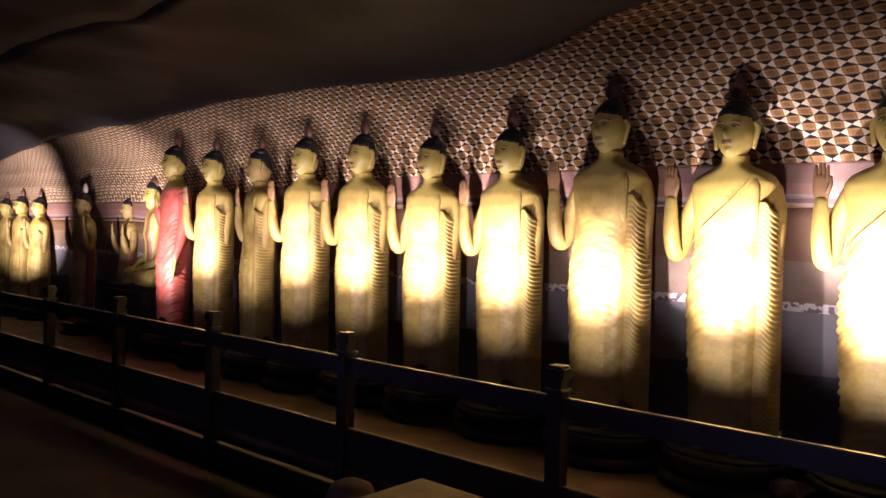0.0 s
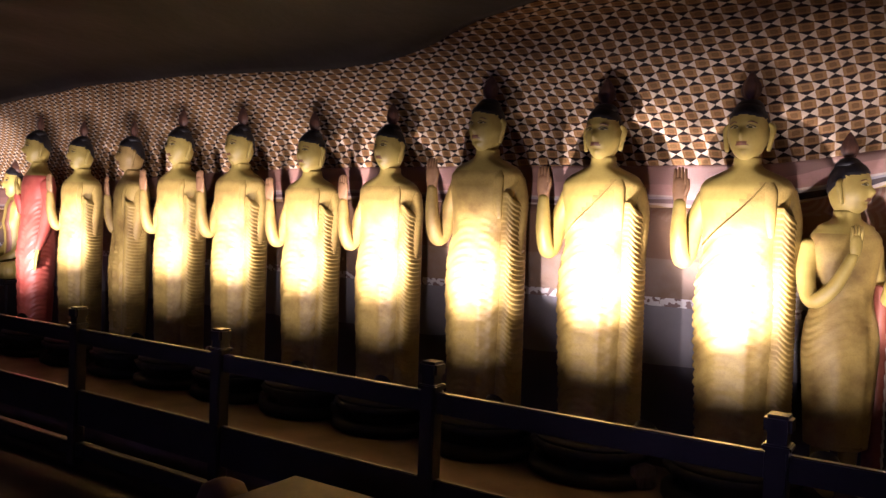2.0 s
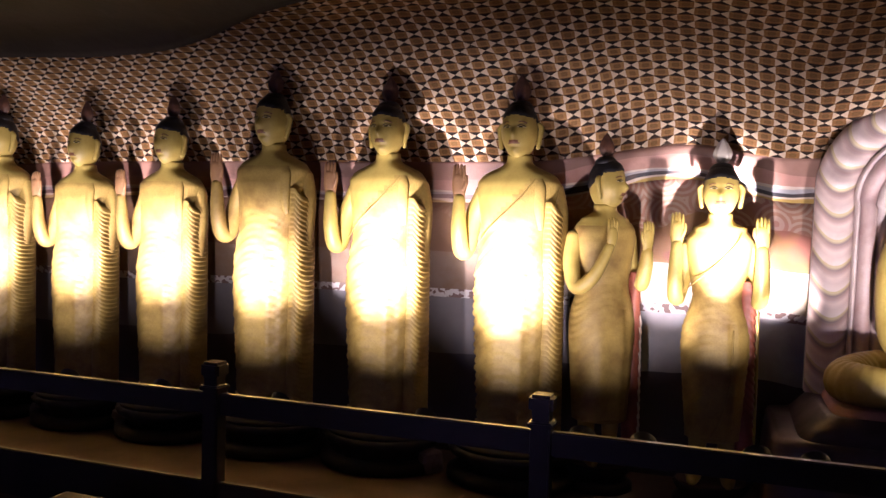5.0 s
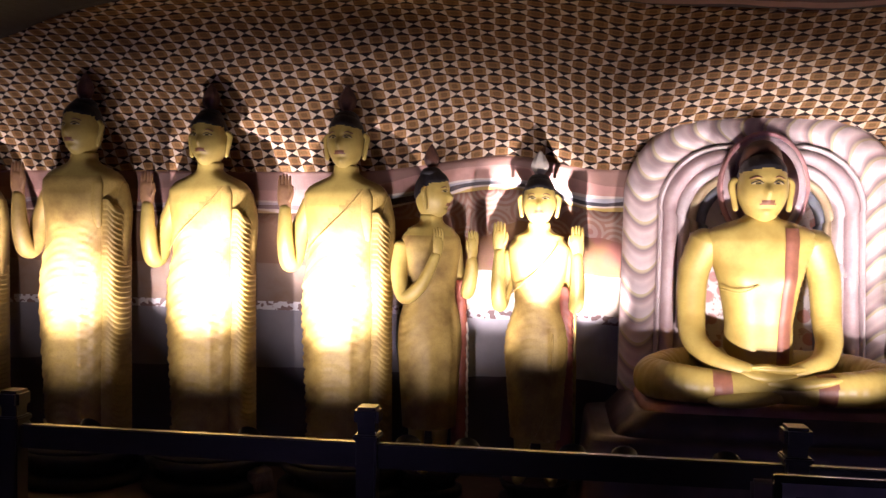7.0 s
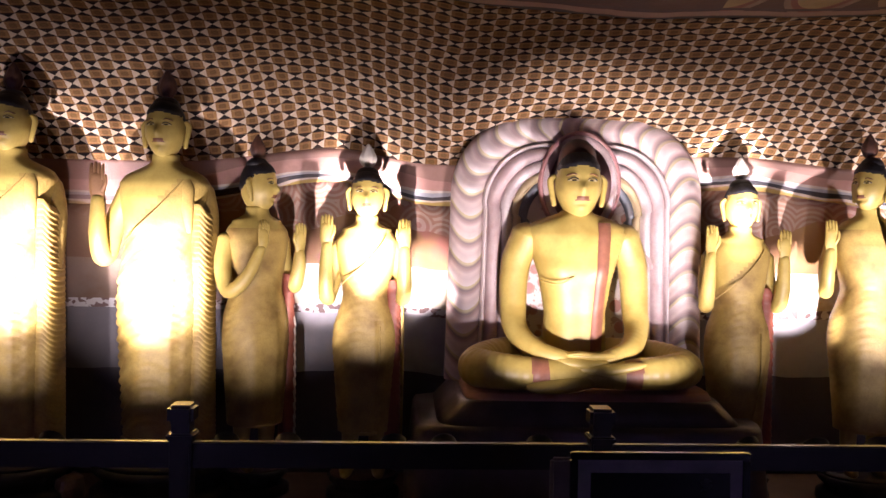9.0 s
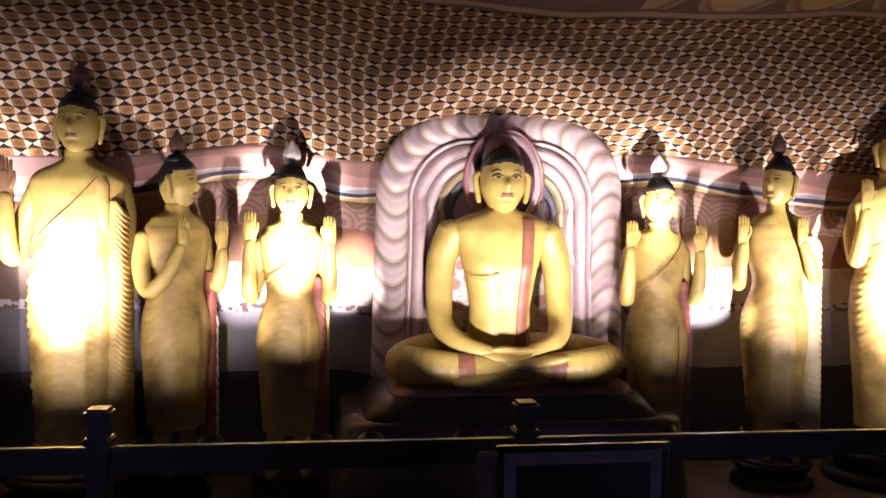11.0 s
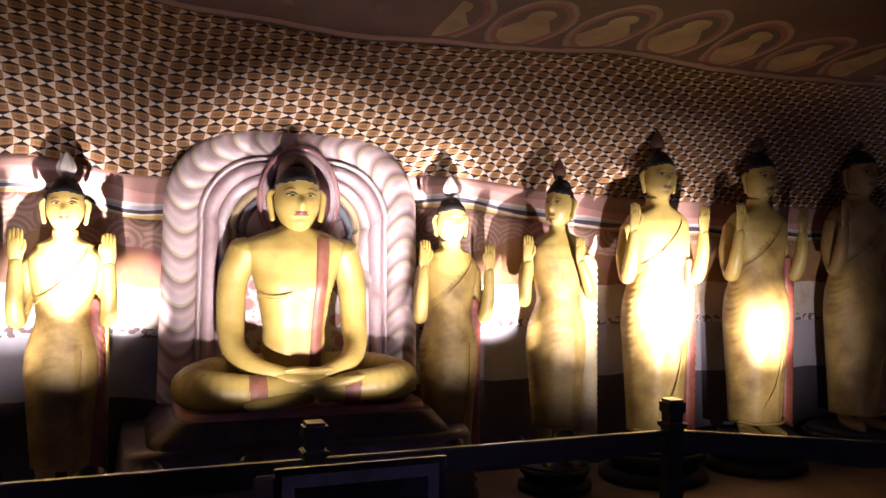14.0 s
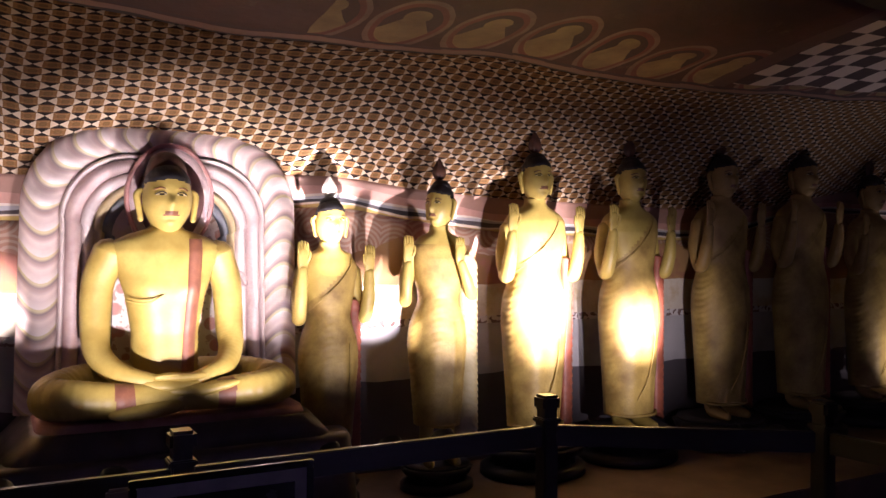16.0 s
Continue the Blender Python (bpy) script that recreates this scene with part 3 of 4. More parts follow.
def body(b, robe=0, skin=1, bare=True, folds=0.004, broad=1.0, seed=0, hug=0.0, hem=0.10):
    n = 56
    zs = np.concatenate([np.linspace(hem, 1.42, 150), np.linspace(1.43, 1.66, 16)])
    col = np.array(BODY)
    rings = []
    for z in zs:
        a, d = np.interp(z, col[:, 0], col[:, 1]) * broad, np.interp(z, col[:, 0], col[:, 2])
        a *= 1 - hug * math.exp(-((z - 1.14) / 0.13) ** 2) + 0.4 * hug * math.exp(-((z - 0.86) / 0.16) ** 2) - 0.6 * hug * ss(0.7, 0.1, z)
        if z > 1.56:
            a /= broad
        ring = []
        for j in range(n):
            t = math.tau * j / n
            x, y = a * math.copysign(abs(math.sin(t)) ** 0.85, math.sin(t)), -d * math.copysign(abs(math.cos(t)) ** 0.9, math.cos(t))
            w = ss(1.36, 1.15, z) * (1 if y < 0.05 else 0.3)
            leg = 0.020 * (math.exp(-((x - 0.085) / 0.07) ** 2) + math.exp(-((x + 0.085) / 0.07) ** 2)) * ss(1.0, 0.7, z)
            u = x / a
            curve = z + 0.20 * (u + 0.15) ** 2 if u < 0.35 else z + 0.20 * 0.25 - 0.35 * (u - 0.35)
            f = folds * w * (math.sin(curve * 138 + seed) * (0.35 + 0.65 * abs(u)) + 0.5 * math.sin(curve * 57 + 1.3 * seed))
            if abs(u - 0.52) < 0.05 and y < 0 and z < 1.0:
                f -= 0.014
            k = 1 + f / 0.2
            ring.append((x * k, (y - (leg if y < 0 else 0)) * k, z))
        rings.append(ring)

    def slot(q):
        if q[2] > 1.52:
            return skin
        if bare and q[2] > 1.16 and q[0] < -0.235 + (q[2] - 1.16) * 0.95:
            return skin
        return robe

    b.loft(rings, slot)
    if bare:
        b.tube([(-0.215, -0.07, 1.15), (-0.12, -0.148, 1.245), (0.0, -0.160, 1.36), (0.10, -0.132, 1.48), (0.125, -0.08, 1.545)], [0.0035] * 5, robe, 6, 6)
    # the stepped hem
    w = 0.8 * broad if hem > 0.2 else 1.0
    b.tube([(-0.2 * w, -0.06, hem + 0.015), (-0.1 * w, -0.145, hem + 0.005), (0.1 * w, -0.15, hem + 0.005), (0.2 * w, -0.07, hem + 0.015)], [0.012] * 4, robe, 6, 5)


def feet(b, skin=1, hem=0.10):
    for side in (-1, 1):
        if hem > 0.2:
            b.tube([(side * 0.085, 0.0, hem + 0.08), (side * 0.085, 0.005, 0.18), (side * 0.088, 0.01, 0.08)], [0.062, 0.052, 0.044], skin, 12, 4)
        b.tube([(side * 0.09, 0.02, 0.12), (side * 0.09, 0.0, 0.05), (side * 0.10, -0.10, 0.03), (side * 0.105, -0.17, 0.022)], [0.045, 0.045, 0.045, 0.03], skin, 10, 4)


def drape(b, x, slot, top=1.15, width=0.062, depth=0.10, teeth=24, lean=0.0):
    """Cloth that hangs from the left forearm with a zigzag edge."""
    rings = []
    for i in range(teeth * 6 + 1):
        t = i / (teeth * 6)
        z = top * (1 - t) + 0.06 * t
        saw = (i % 6) / 6.0
        w = width * (0.75 + 0.25 * t) + 0.011 * saw
        xc = x + lean * (1 - t)
        ring = []
        for a in np.linspace(0, math.tau, 20, endpoint=False):
            px, py = math.copysign(abs(math.sin(a)) ** 0.7, math.sin(a)), -math.copysign(abs(math.cos(a)) ** 0.7, math.cos(a))
            zz = z - 0.06 * max(px, 0) + 0.03
            ring.append((xc + (w if px > 0 else width) * px, -0.02 + depth * py * (1 + 0.05 * saw), zz))
        rings.append(ring)
    b.loft(rings, slot)


def arm_raised(b, side, slot, hand_slot, out=0.30, low=1.09, top=1.60, r=0.052):
    """Upper arm down, forearm up, the open palm to the front."""
    b.tube([(side * min(0.205, out - 0.045), 0.02, 1.45), (side * (out - 0.02), 0.02, 1.28), (side * out, -0.02, low + 0.03), (side * (out + 0.015), -0.075, low + 0.015),
            (side * (out + 0.02), -0.12, low + 0.14), (side * (out + 0.015), -0.14, top - 0.19)],
           [0.060, 0.056, r, 0.050, 0.046, 0.032], slot, 14, 6)
    x = side * (out + 0.015)
    b.tube([(x, -0.14, top - 0.20), (x, -0.145, top - 0.14), (x, -0.150, top - 0.08)], [0.030, 0.042, 0.040], hand_slot, 12, 4, 0.42)
    for k in range(4):
        fx = x + (k - 1.5) * 0.0195
        b.tube([(fx, -0.150, top - 0.09), (fx, -0.152, top - 0.03 - 0.008 * abs(k - 1.4)), (fx, -0.146, top - 0.008 * abs(k - 1.4))], [0.0105, 0.0100, 0.007], hand_slot, 8, 3)
    tx = x - side * 0.045
    b.tube([(x - side * 0.025, -0.145, top - 0.15), (tx, -0.155, top - 0.11), (tx, -0.155, top - 0.07)], [0.012, 0.011, 0.008], hand_slot, 8, 3)


def arm_bent(b, pts, palm, slot=1):
    """A bare arm through the given points; the hand at its end points upwards with closed fingers."""
    b.tube(pts, [0.058, 0.054, 0.048, 0.042, 0.030], slot, 14, 6)
    x, y, z = palm
    b.tube([(x, y, z - 0.02), (x, y - 0.005, z + 0.03), (x, y - 0.005, z + 0.08)], [0.028, 0.038, 0.036], slot, 12, 4, 0.5)
    for k in range(4):
        fx = x + (k - 1.5) * 0.018
        b.tube([(fx, y - 0.005, z + 0.07), (fx, y - 0.012, z + 0.12), (fx, y - 0.004, z + 0.155 - 0.008 * abs(k - 1.4))], [0.010, 0.0095, 0.007], slot, 8, 3)


def arm_holding(b, slot, hand_slot, x=0.14):
    """Sleeved left arm close to the body; a folded end of the robe falls from the shoulder."""
    b.tube([(0.195, 0.02, 1.47), (0.222, 0.01, 1.34), (0.228, -0.01, 1.18), (0.225, -0.02, 1.02)], [0.060, 0.064, 0.062, 0.05], slot, 16, 14, 1.0, 0.016, 15)
    b.tube([(x - 0.005, -0.075, 1.535), (x + 0.005, -0.108, 1.47), (x + 0.01, -0.120, 1.36), (x + 0.02, -0.112, 1.24)],
           [0.022, 0.036, 0.034, 0.016], slot, 14, 6, 0.5)


def arm_hanging(b, side, slot, hand_slot):
    b.tube([(side * 0.215, 0.02, 1.45), (side * 0.275, 0.03, 1.25), (side * 0.285, 0.0, 1.0), (side * 0.275, -0.05, 0.82)], [0.06, 0.056, 0.05, 0.036], slot, 14, 6, 1.0, 0.03, 20)
    b.tube([(side * 0.275, -0.05, 0.82), (side * 0.27, -0.065, 0.72), (side * 0.265, -0.07, 0.62)], [0.03, 0.038, 0.016], hand_slot, 12, 5, 0.5)


def finial(b, slot, z=1.955):
    """The flame ornament on top of the hair: a fluted teardrop that ends in a point."""
    rings = []
    for rr, zz in ((0.022, 0.0), (0.028, 0.02), (0.046, 0.045), (0.052, 0.07), (0.045, 0.10), (0.030, 0.13), (0.015, 0.155), (0.004, 0.17)):
        rings.append([(rr * math.cos(a) * (1 + 0.10 * math.cos(6 * a)), 0.005 + 0.62 * rr * math.sin(a) * (1 + 0.10 * math.cos(6 * a)), z + zz)
                      for a in np.linspace(0, math.tau, 36, endpoint=False)])
    b.loft(rings, slot)


def statue_mesh(style, robe=M_ROBE, skin=M_SKIN, face=0.0, seed=0, trim=M_TRIM, drape_slot=None, tall=1.0, flame=False):
    b = Build()
    slim = style == "slim"
    style = "both" if slim else style
    hem = 0.27 if slim or style in ("praying", "holding") else 0.10
    broad = 0.80 if slim else {"both": 0.96, "praying": 0.84, "holding": 0.90}.get(style, 1.0)
    body(b, 0, 1, hem=hem, bare=style in ("open", "both"), seed=seed, broad=broad, hug=0.16 if slim else {"both": 0.12, "praying": 0.12, "holding": 0.20}.get(style, 0.03), folds={"both": 0.0020, "praying": 0.0022, "holding": 0.0020}.get(style, 0.0058))
    feet(b, 1, hem)
    head(b, (0, -0.02, 1.79), 1.0, face)
    if style in ("open", "closed"):
        arm_raised(b, -1, 1 if style == "open" else 0, 7)
        arm_holding(b, 0, 1)
        drape(b, 0.218, 0 if drape_slot is None else drape_slot, 1.36, 0.060, 0.10, 44)
    elif style == "both":
        out = 0.225 if slim else 0.262
        arm_raised(b, -1, 1, 1, out, 1.12, 1.66 if slim else 1.61, 0.042)
        arm_raised(b, 1, 1, 1, out, 1.12, 1.64 if slim else 1.61, 0.042)
        drape(b, out - (0.045 if slim else 0.012), 5 if drape_slot is None else drape_slot, 1.22, 0.05, 0.05, 22)
        b.tube([(out + 0.0, 0.03, 1.2), (out + 0.01, 0.035, 0.8), (out + 0.01, 0.03, 0.12)], [0.012, 0.014, 0.012], 0, 8, 6)
        # the robe's crossing edge
        b.tube([(0.10, -0.145, 0.95), (0.09, -0.175, 0.65), (0.03, -0.178, 0.38), (-0.06, -0.165, 0.22)], [0.004, 0.006, 0.006, 0.004], 0, 6, 6)
    elif style == "praying":
        arm_bent(b, ((-0.195, 0.02, 1.45), (-0.235, -0.02, 1.28), (-0.225, -0.10, 1.13), (-0.15, -0.20, 1.22), (-0.08, -0.25, 1.40)), (-0.07, -0.255, 1.42))
        arm_raised(b, 1, 1, 1, 0.22, 1.14, 1.56, 0.044)
        drape(b, 0.21, 5, 1.2, 0.04, 0.06, 14)
        drape(b, 0.225, 6, 0.95, 0.045, 0.05, 16)
    elif style == "holding":
        arm_raised(b, -1, 1, 1, 0.27, 1.13, 1.58, 0.044)
        arm_bent(b, ((0.195, 0.02, 1.45), (0.25, 0.0, 1.30), (0.24, -0.08, 1.17), (0.17, -0.17, 1.27), (0.11, -0.19, 1.40)), (0.10, -0.19, 1.42))
        drape(b, 0.225, 9, 1.42, 0.085, 0.09, 30)
    elif style == "hanging":
        arm_raised(b, -1, 0, 1, 0.25, 1.15, 1.52)
        arm_hanging(b, 1, 0, 1)
    finial(b, 6 if flame else 8)
    me = b.mesh("statue", (robe, skin, M_HAIR, M_LIP, M_EYE, trim, M_WHITE, M_PALM_SHADE, M_FINIAL, M_PALECLOTH))
    return me


MESHES = {}


def statue(style, x, y, top, label, yaw=0.0, face=0.0, seed=0, robe=M_ROBE, skin=M_SKIN, flame=False, base=0.50, wide=1.0, disc=1.0, group="row of standing statues"):
    """A standing statue whose head reaches the height top, on a round dark base."""
    key = (style, face, seed, robe.name, skin.name, flame)
    if key not in MESHES:
        MESHES[key] = statue_mesh(style, robe, skin, face, seed, flame=flame)
    k = (top - base) / 1.962
    ob = new("statue", MESHES[key])
    ob.matrix_world = Matrix.LocRotScale((x, y, base), Euler((0, 0, radians(yaw))), (k * wide, k * wide, k))
    tagged(ob, label, "statue", group)
    r = 0.36 * k * disc
    h = base - 0.28
    root = empty("lotus_pedestal", x, y, 0.28, "dark round lotus pedestal under a standing statue", "pedestal", "round statue pedestals")
    for nm, prof, petals in (("foot_ring", ((0.6, 0.0), (1.0, 0.0), (1.06, 0.05), (1.05, 0.28), (0.88, 0.36)), 0.0),
                             ("petal_ring", ((0.84, 0.34), (0.80, 0.50), (0.94, 0.66), (1.0, 0.84), (0.9, 0.90)), 0.05),
                             ("top_disc", ((0.85, 0.88), (0.95, 0.90), (0.94, 0.99), (0.6, 1.0)), 0.0)):
        b = Build()
        b.loft([[(r * q * math.cos(a) * (1 + petals * abs(math.cos(8 * a))), r * q * math.sin(a) * 0.85 * (1 + petals * abs(math.cos(8 * a))), h * hz)
                 for a in np.linspace(0, math.tau, 64, endpoint=False)] for q, hz in prof], 0)
        part_mesh(nm, b.mesh(nm, (M_STONE if nm == "top_disc" and disc < 0.65 else M_DARKBASE,)), root)
    return ob


Y = 1.27
GOLD = "golden-yellow standing statue, raised open hand, robe pleated"
statue("open", -0.45, 1.27, 2.402, GOLD + " over one shoulder", face=-4, seed=1)
statue("open", -1.25, Y, 2.42, GOLD + " and long", face=-4, seed=2)
statue("closed", -2.03, Y, 2.49, GOLD + ", tallest", face=-12, seed=3)
statue("closed", -2.80, Y, 2.36, GOLD + " over both shoulders", face=-10, seed=4)
statue("closed", -3.52, Y, 2.34, GOLD + ", slender", face=-6, seed=5)
statue("closed", -4.28, Y, 2.41, GOLD + ", zigzag hem", face=-6, seed=6)
statue("closed", -5.00, Y, 2.42, GOLD + ", zigzag hem", face=-6, seed=4)
statue("closed", -5.66, Y, 2.36, "dull ochre standing statue in shade, robe plain", yaw=-20, face=-8, seed=3, skin=M_SKIN_SHADE)
statue("closed", -6.42, Y, 2.38, GOLD + ", worn paint", face=-6, seed=5)
statue("hanging", -7.15, Y, 2.46, "standing statue in a red robe, one arm hanging down", yaw=-18, seed=6, robe=M_REDROBE)
statue("praying", 0.02, 1.35, 2.10, "ochre standing statue in profile with both hands raised", yaw=34, face=42, seed=1, base=0.44, disc=0.6)
statue("slim", 0.62, 1.30, 2.06, "slim yellow standing statue with white crest, both hands raised", seed=2, base=0.42, flame=True, wide=1.02, disc=0.62)
statue("slim", 2.68, 1.30, 2.04, "slim yellow standing statue with pale flame crest and red hem", seed=3, base=0.42, flame=True, wide=1.02, disc=0.62)
statue("holding", 3.38, 1.25, 2.17, "ochre standing statue, head in profile, pale robe end over one arm", yaw=-10, face=-52, seed=2, base=0.44, wide=0.92, disc=0.7)
statue("both", 4.12, Y, 2.39, "tall yellow standing statue with red-lined robe, both hands raised", seed=5, face=-6)
statue("both", 4.95, Y, 2.42, "yellow standing statue with pleated chest and red-lined robe", seed=6, face=-4)
statue("both", 5.88, Y, 2.50, "dull ochre standing statue in shade, both hands raised", seed=2, face=-4, skin=M_SKIN_SHADE)
statue("both", 6.82, Y, 2.56, "dull ochre standing statue in deep shade", seed=3, face=-4, skin=M_SKIN_SHADE)
statue("both", 7.75, Y, 2.45, "dull ochre standing statue near the end wall", seed=5, skin=M_SKIN_SHADE)
# the farther row along the wall
for fx, fy, ft in ((-11.16, 1.5, 1.97), (-11.78, 1.5, 1.99), (-12.4, 1.52, 1.96)):
    statue("closed", fx, fy, ft, "small golden standing statue in the far row", seed=4, base=0.42)
statue("both", -9.37, 1.32, 2.0, "small dark standing statue with pale crest, hands raised", seed=2, base=0.42, flame=True, skin=M_SKIN_SHADE)
statue("praying", -8.75, 1.60, 1.95, "small dull statue beside the far seated statue", yaw=-20, seed=3, base=0.42, skin=M_SKIN_SHADE)

# ---------------------------------------------------------------- lamps behind the railing, unseen and assumed
def lamp_fixture(x, y, z, target, pole=0.0):
    root = empty("spotlight", x, y, z, "small dark spotlight, unseen, assumed behind the railing", "spotlight", "railing spotlights")
    d = (Vector(target) - Vector((x, y, z + 0.09))).normalized()
    turn = d.to_track_quat("Z", "Y").to_matrix().to_4x4()
    b = Build()
    b.loft([[(rr * math.cos(a), rr * math.sin(a), zz) for a in np.linspace(0, math.tau, 20, endpoint=False)]
            for rr, zz in ((0.025, -0.08), (0.045, -0.06), (0.05, 0.03), (0.054, 0.035), (0.046, 0.036), (0.04, -0.03))], 0)
    housing = part_mesh("housing", b.mesh("housing", (M_METAL,), True, Matrix.Translation((0, 0, 0.09)) @ turn), root)
    b = Build()
    b.loft([[(rr * math.cos(a), rr * math.sin(a), zz) for a in np.linspace(0, math.tau, 20, endpoint=False)]
            for rr, zz in ((0.041, 0.010), (0.041, 0.014), (0.030, 0.018), (0.004, 0.020))], 0)
    part_mesh("lens", b.mesh("lens", (M_LENS,), True, Matrix.Translation((0, 0, 0.09)) @ turn), housing, "pale frosted lamp lens")
    if pole:
        part("foot", box(-0.06, 0.06, -0.06, 0.06, -pole, 0.015 - pole, 0.003), M_METAL, root)
        part("pole", box(-0.01, 0.01, -0.01, 0.01, 0.01 - pole, 0.06, 0.002), M_METAL, root)
        return Vector((x, y, z + 0.09)) + d * 0.05
    part("bracket", box(-0.012, 0.012, -0.068, -0.02, 0.075, 0.105, 0.003), M_METAL, root)
    part("wall_plate", box(-0.03, 0.03, -0.067, -0.060, 0.065, 0.115, 0.002), M_METAL, root)
    return Vector((x, y, z + 0.09)) + d * 0.05


LZ = 0.86
LAMPS = [  # x, aim x, aim y, aim z, core watts, cone, spill watts
    (-0.54, -0.48, 1.30, 1.55, 1500, 40, 13),
    (-1.26, -1.20, 1.12, 1.50, 1350, 41, 13),
    (-1.92, -2.05, 1.12, 1.42, 900, 36, 11),
    (-2.50, -2.80, 1.12, 1.50, 1000, 39, 12),
    (-3.20, -3.52, 1.12, 1.49, 880, 39, 12),
    (-3.92, -4.24, 1.12, 1.49, 780, 38, 12),
    (-4.62, -5.00, 1.12, 1.51, 780, 39, 12),
    (-5.96, -6.40, 1.12, 1.49, 780, 39, 12),
    (-6.68, -7.12, 1.12, 1.34, 250, 56, 14),
    (-5.30, -5.64, 1.12, 1.30, 50, 50, 4),
    # weak lamp added as fill for the statue in profile
    (0.14, 0.06, 1.25, 1.55, 60, 70, 0),
    (0.80, 0.64, 1.25, 1.66, 2000, 24, 11),
    (2.52, 2.67, 1.25, 1.87, 1500, 18, 5),
    (2.80, 2.70, 1.25, 1.55, 48, 60, 0),
    (3.50, 3.40, 1.20, 1.55, 380, 46, 8),
    (4.10, 4.12, 1.12, 1.45, 2600, 38, 4),
    (4.80, 4.95, 1.12, 1.22, 2400, 20, 3),
    # faint lamp added as fill for the dark statues further east
    (5.85, 5.95, 1.12, 1.10, 3, 60, 0),
    (-7.40, -8.50, 1.55, 2.10, 420, 52, 0),
    (-10.4, -11.6, 1.6, 2.05, 650, 74, 0),
    (7.75, 8.05, 1.20, 1.0, 900, 26, 10),
    # lamp out of view, added to brighten the chequered field
    (7.40, 6.90, 0.45, 2.60, 22, 70, 0),
    # four narrow lamps added to make the bright patches on the wall
    (1.00, 0.93, 1.62, 1.43, 1100, 17, 0),
    (0.38, 0.36, 1.62, 1.42, 300, 22, 0),
    (2.78, 3.12, 1.62, 1.40, 1100, 21, 0),
    (-1.60, -1.66, 1.62, 1.42, 400, 18, 0),
    (1.38, 1.66, 1.55, 1.80, 200, 58, 0),
    (2.24, 2.00, 1.55, 1.82, 255, 58, 0),
]
for lx, ax, ay, az, watts, cone, spill in LAMPS:
    standing = lx > 6 or lx < -11
    z = 0.30 if standing else LZ - 0.09
    if 3.3 < lx < 6:  # on the railing's slanting bay
        lx = min(lx, 4.26)
        ly = -0.654 * (lx - 3.29) + 0.10
    else:
        ly = 0.24 if standing else 0.10
    p = lamp_fixture(lx, ly, z, (ax, ay, az), z - 0.28 if standing else 0.0)
    if spill:
        spot(p, (ax, ay, az + 0.02), watts * 0.55, cone)
        spot(p, (ax, ay, az + 0.02), watts * 0.60, cone * 0.66)
        spot(p, (ax, ay, az - 0.06), watts * 0.055, cone + 28, size=0.012)
        spot(p, (ax, ay, az + 0.20), spill * (4.0 if lx < -1.6 else 3.0 if lx < 0.2 else 4.0), 60, size=0.012)
        # extra beam added in each western lamp to rake the heads beyond
        if lx < -2.4:
            spot(p, (lx - 2.0, 1.45, 2.32), spill * 9.0, 32, size=0.012)
    else:
        spot(p, (ax, ay, az), watts, cone)


# ---------------------------------------------------------------- seated statue with its throne
M_SASH = painted("sash_brown", (0.25, 0.10, 0.055), (0.17, 0.065, 0.04), 0.5, 10)


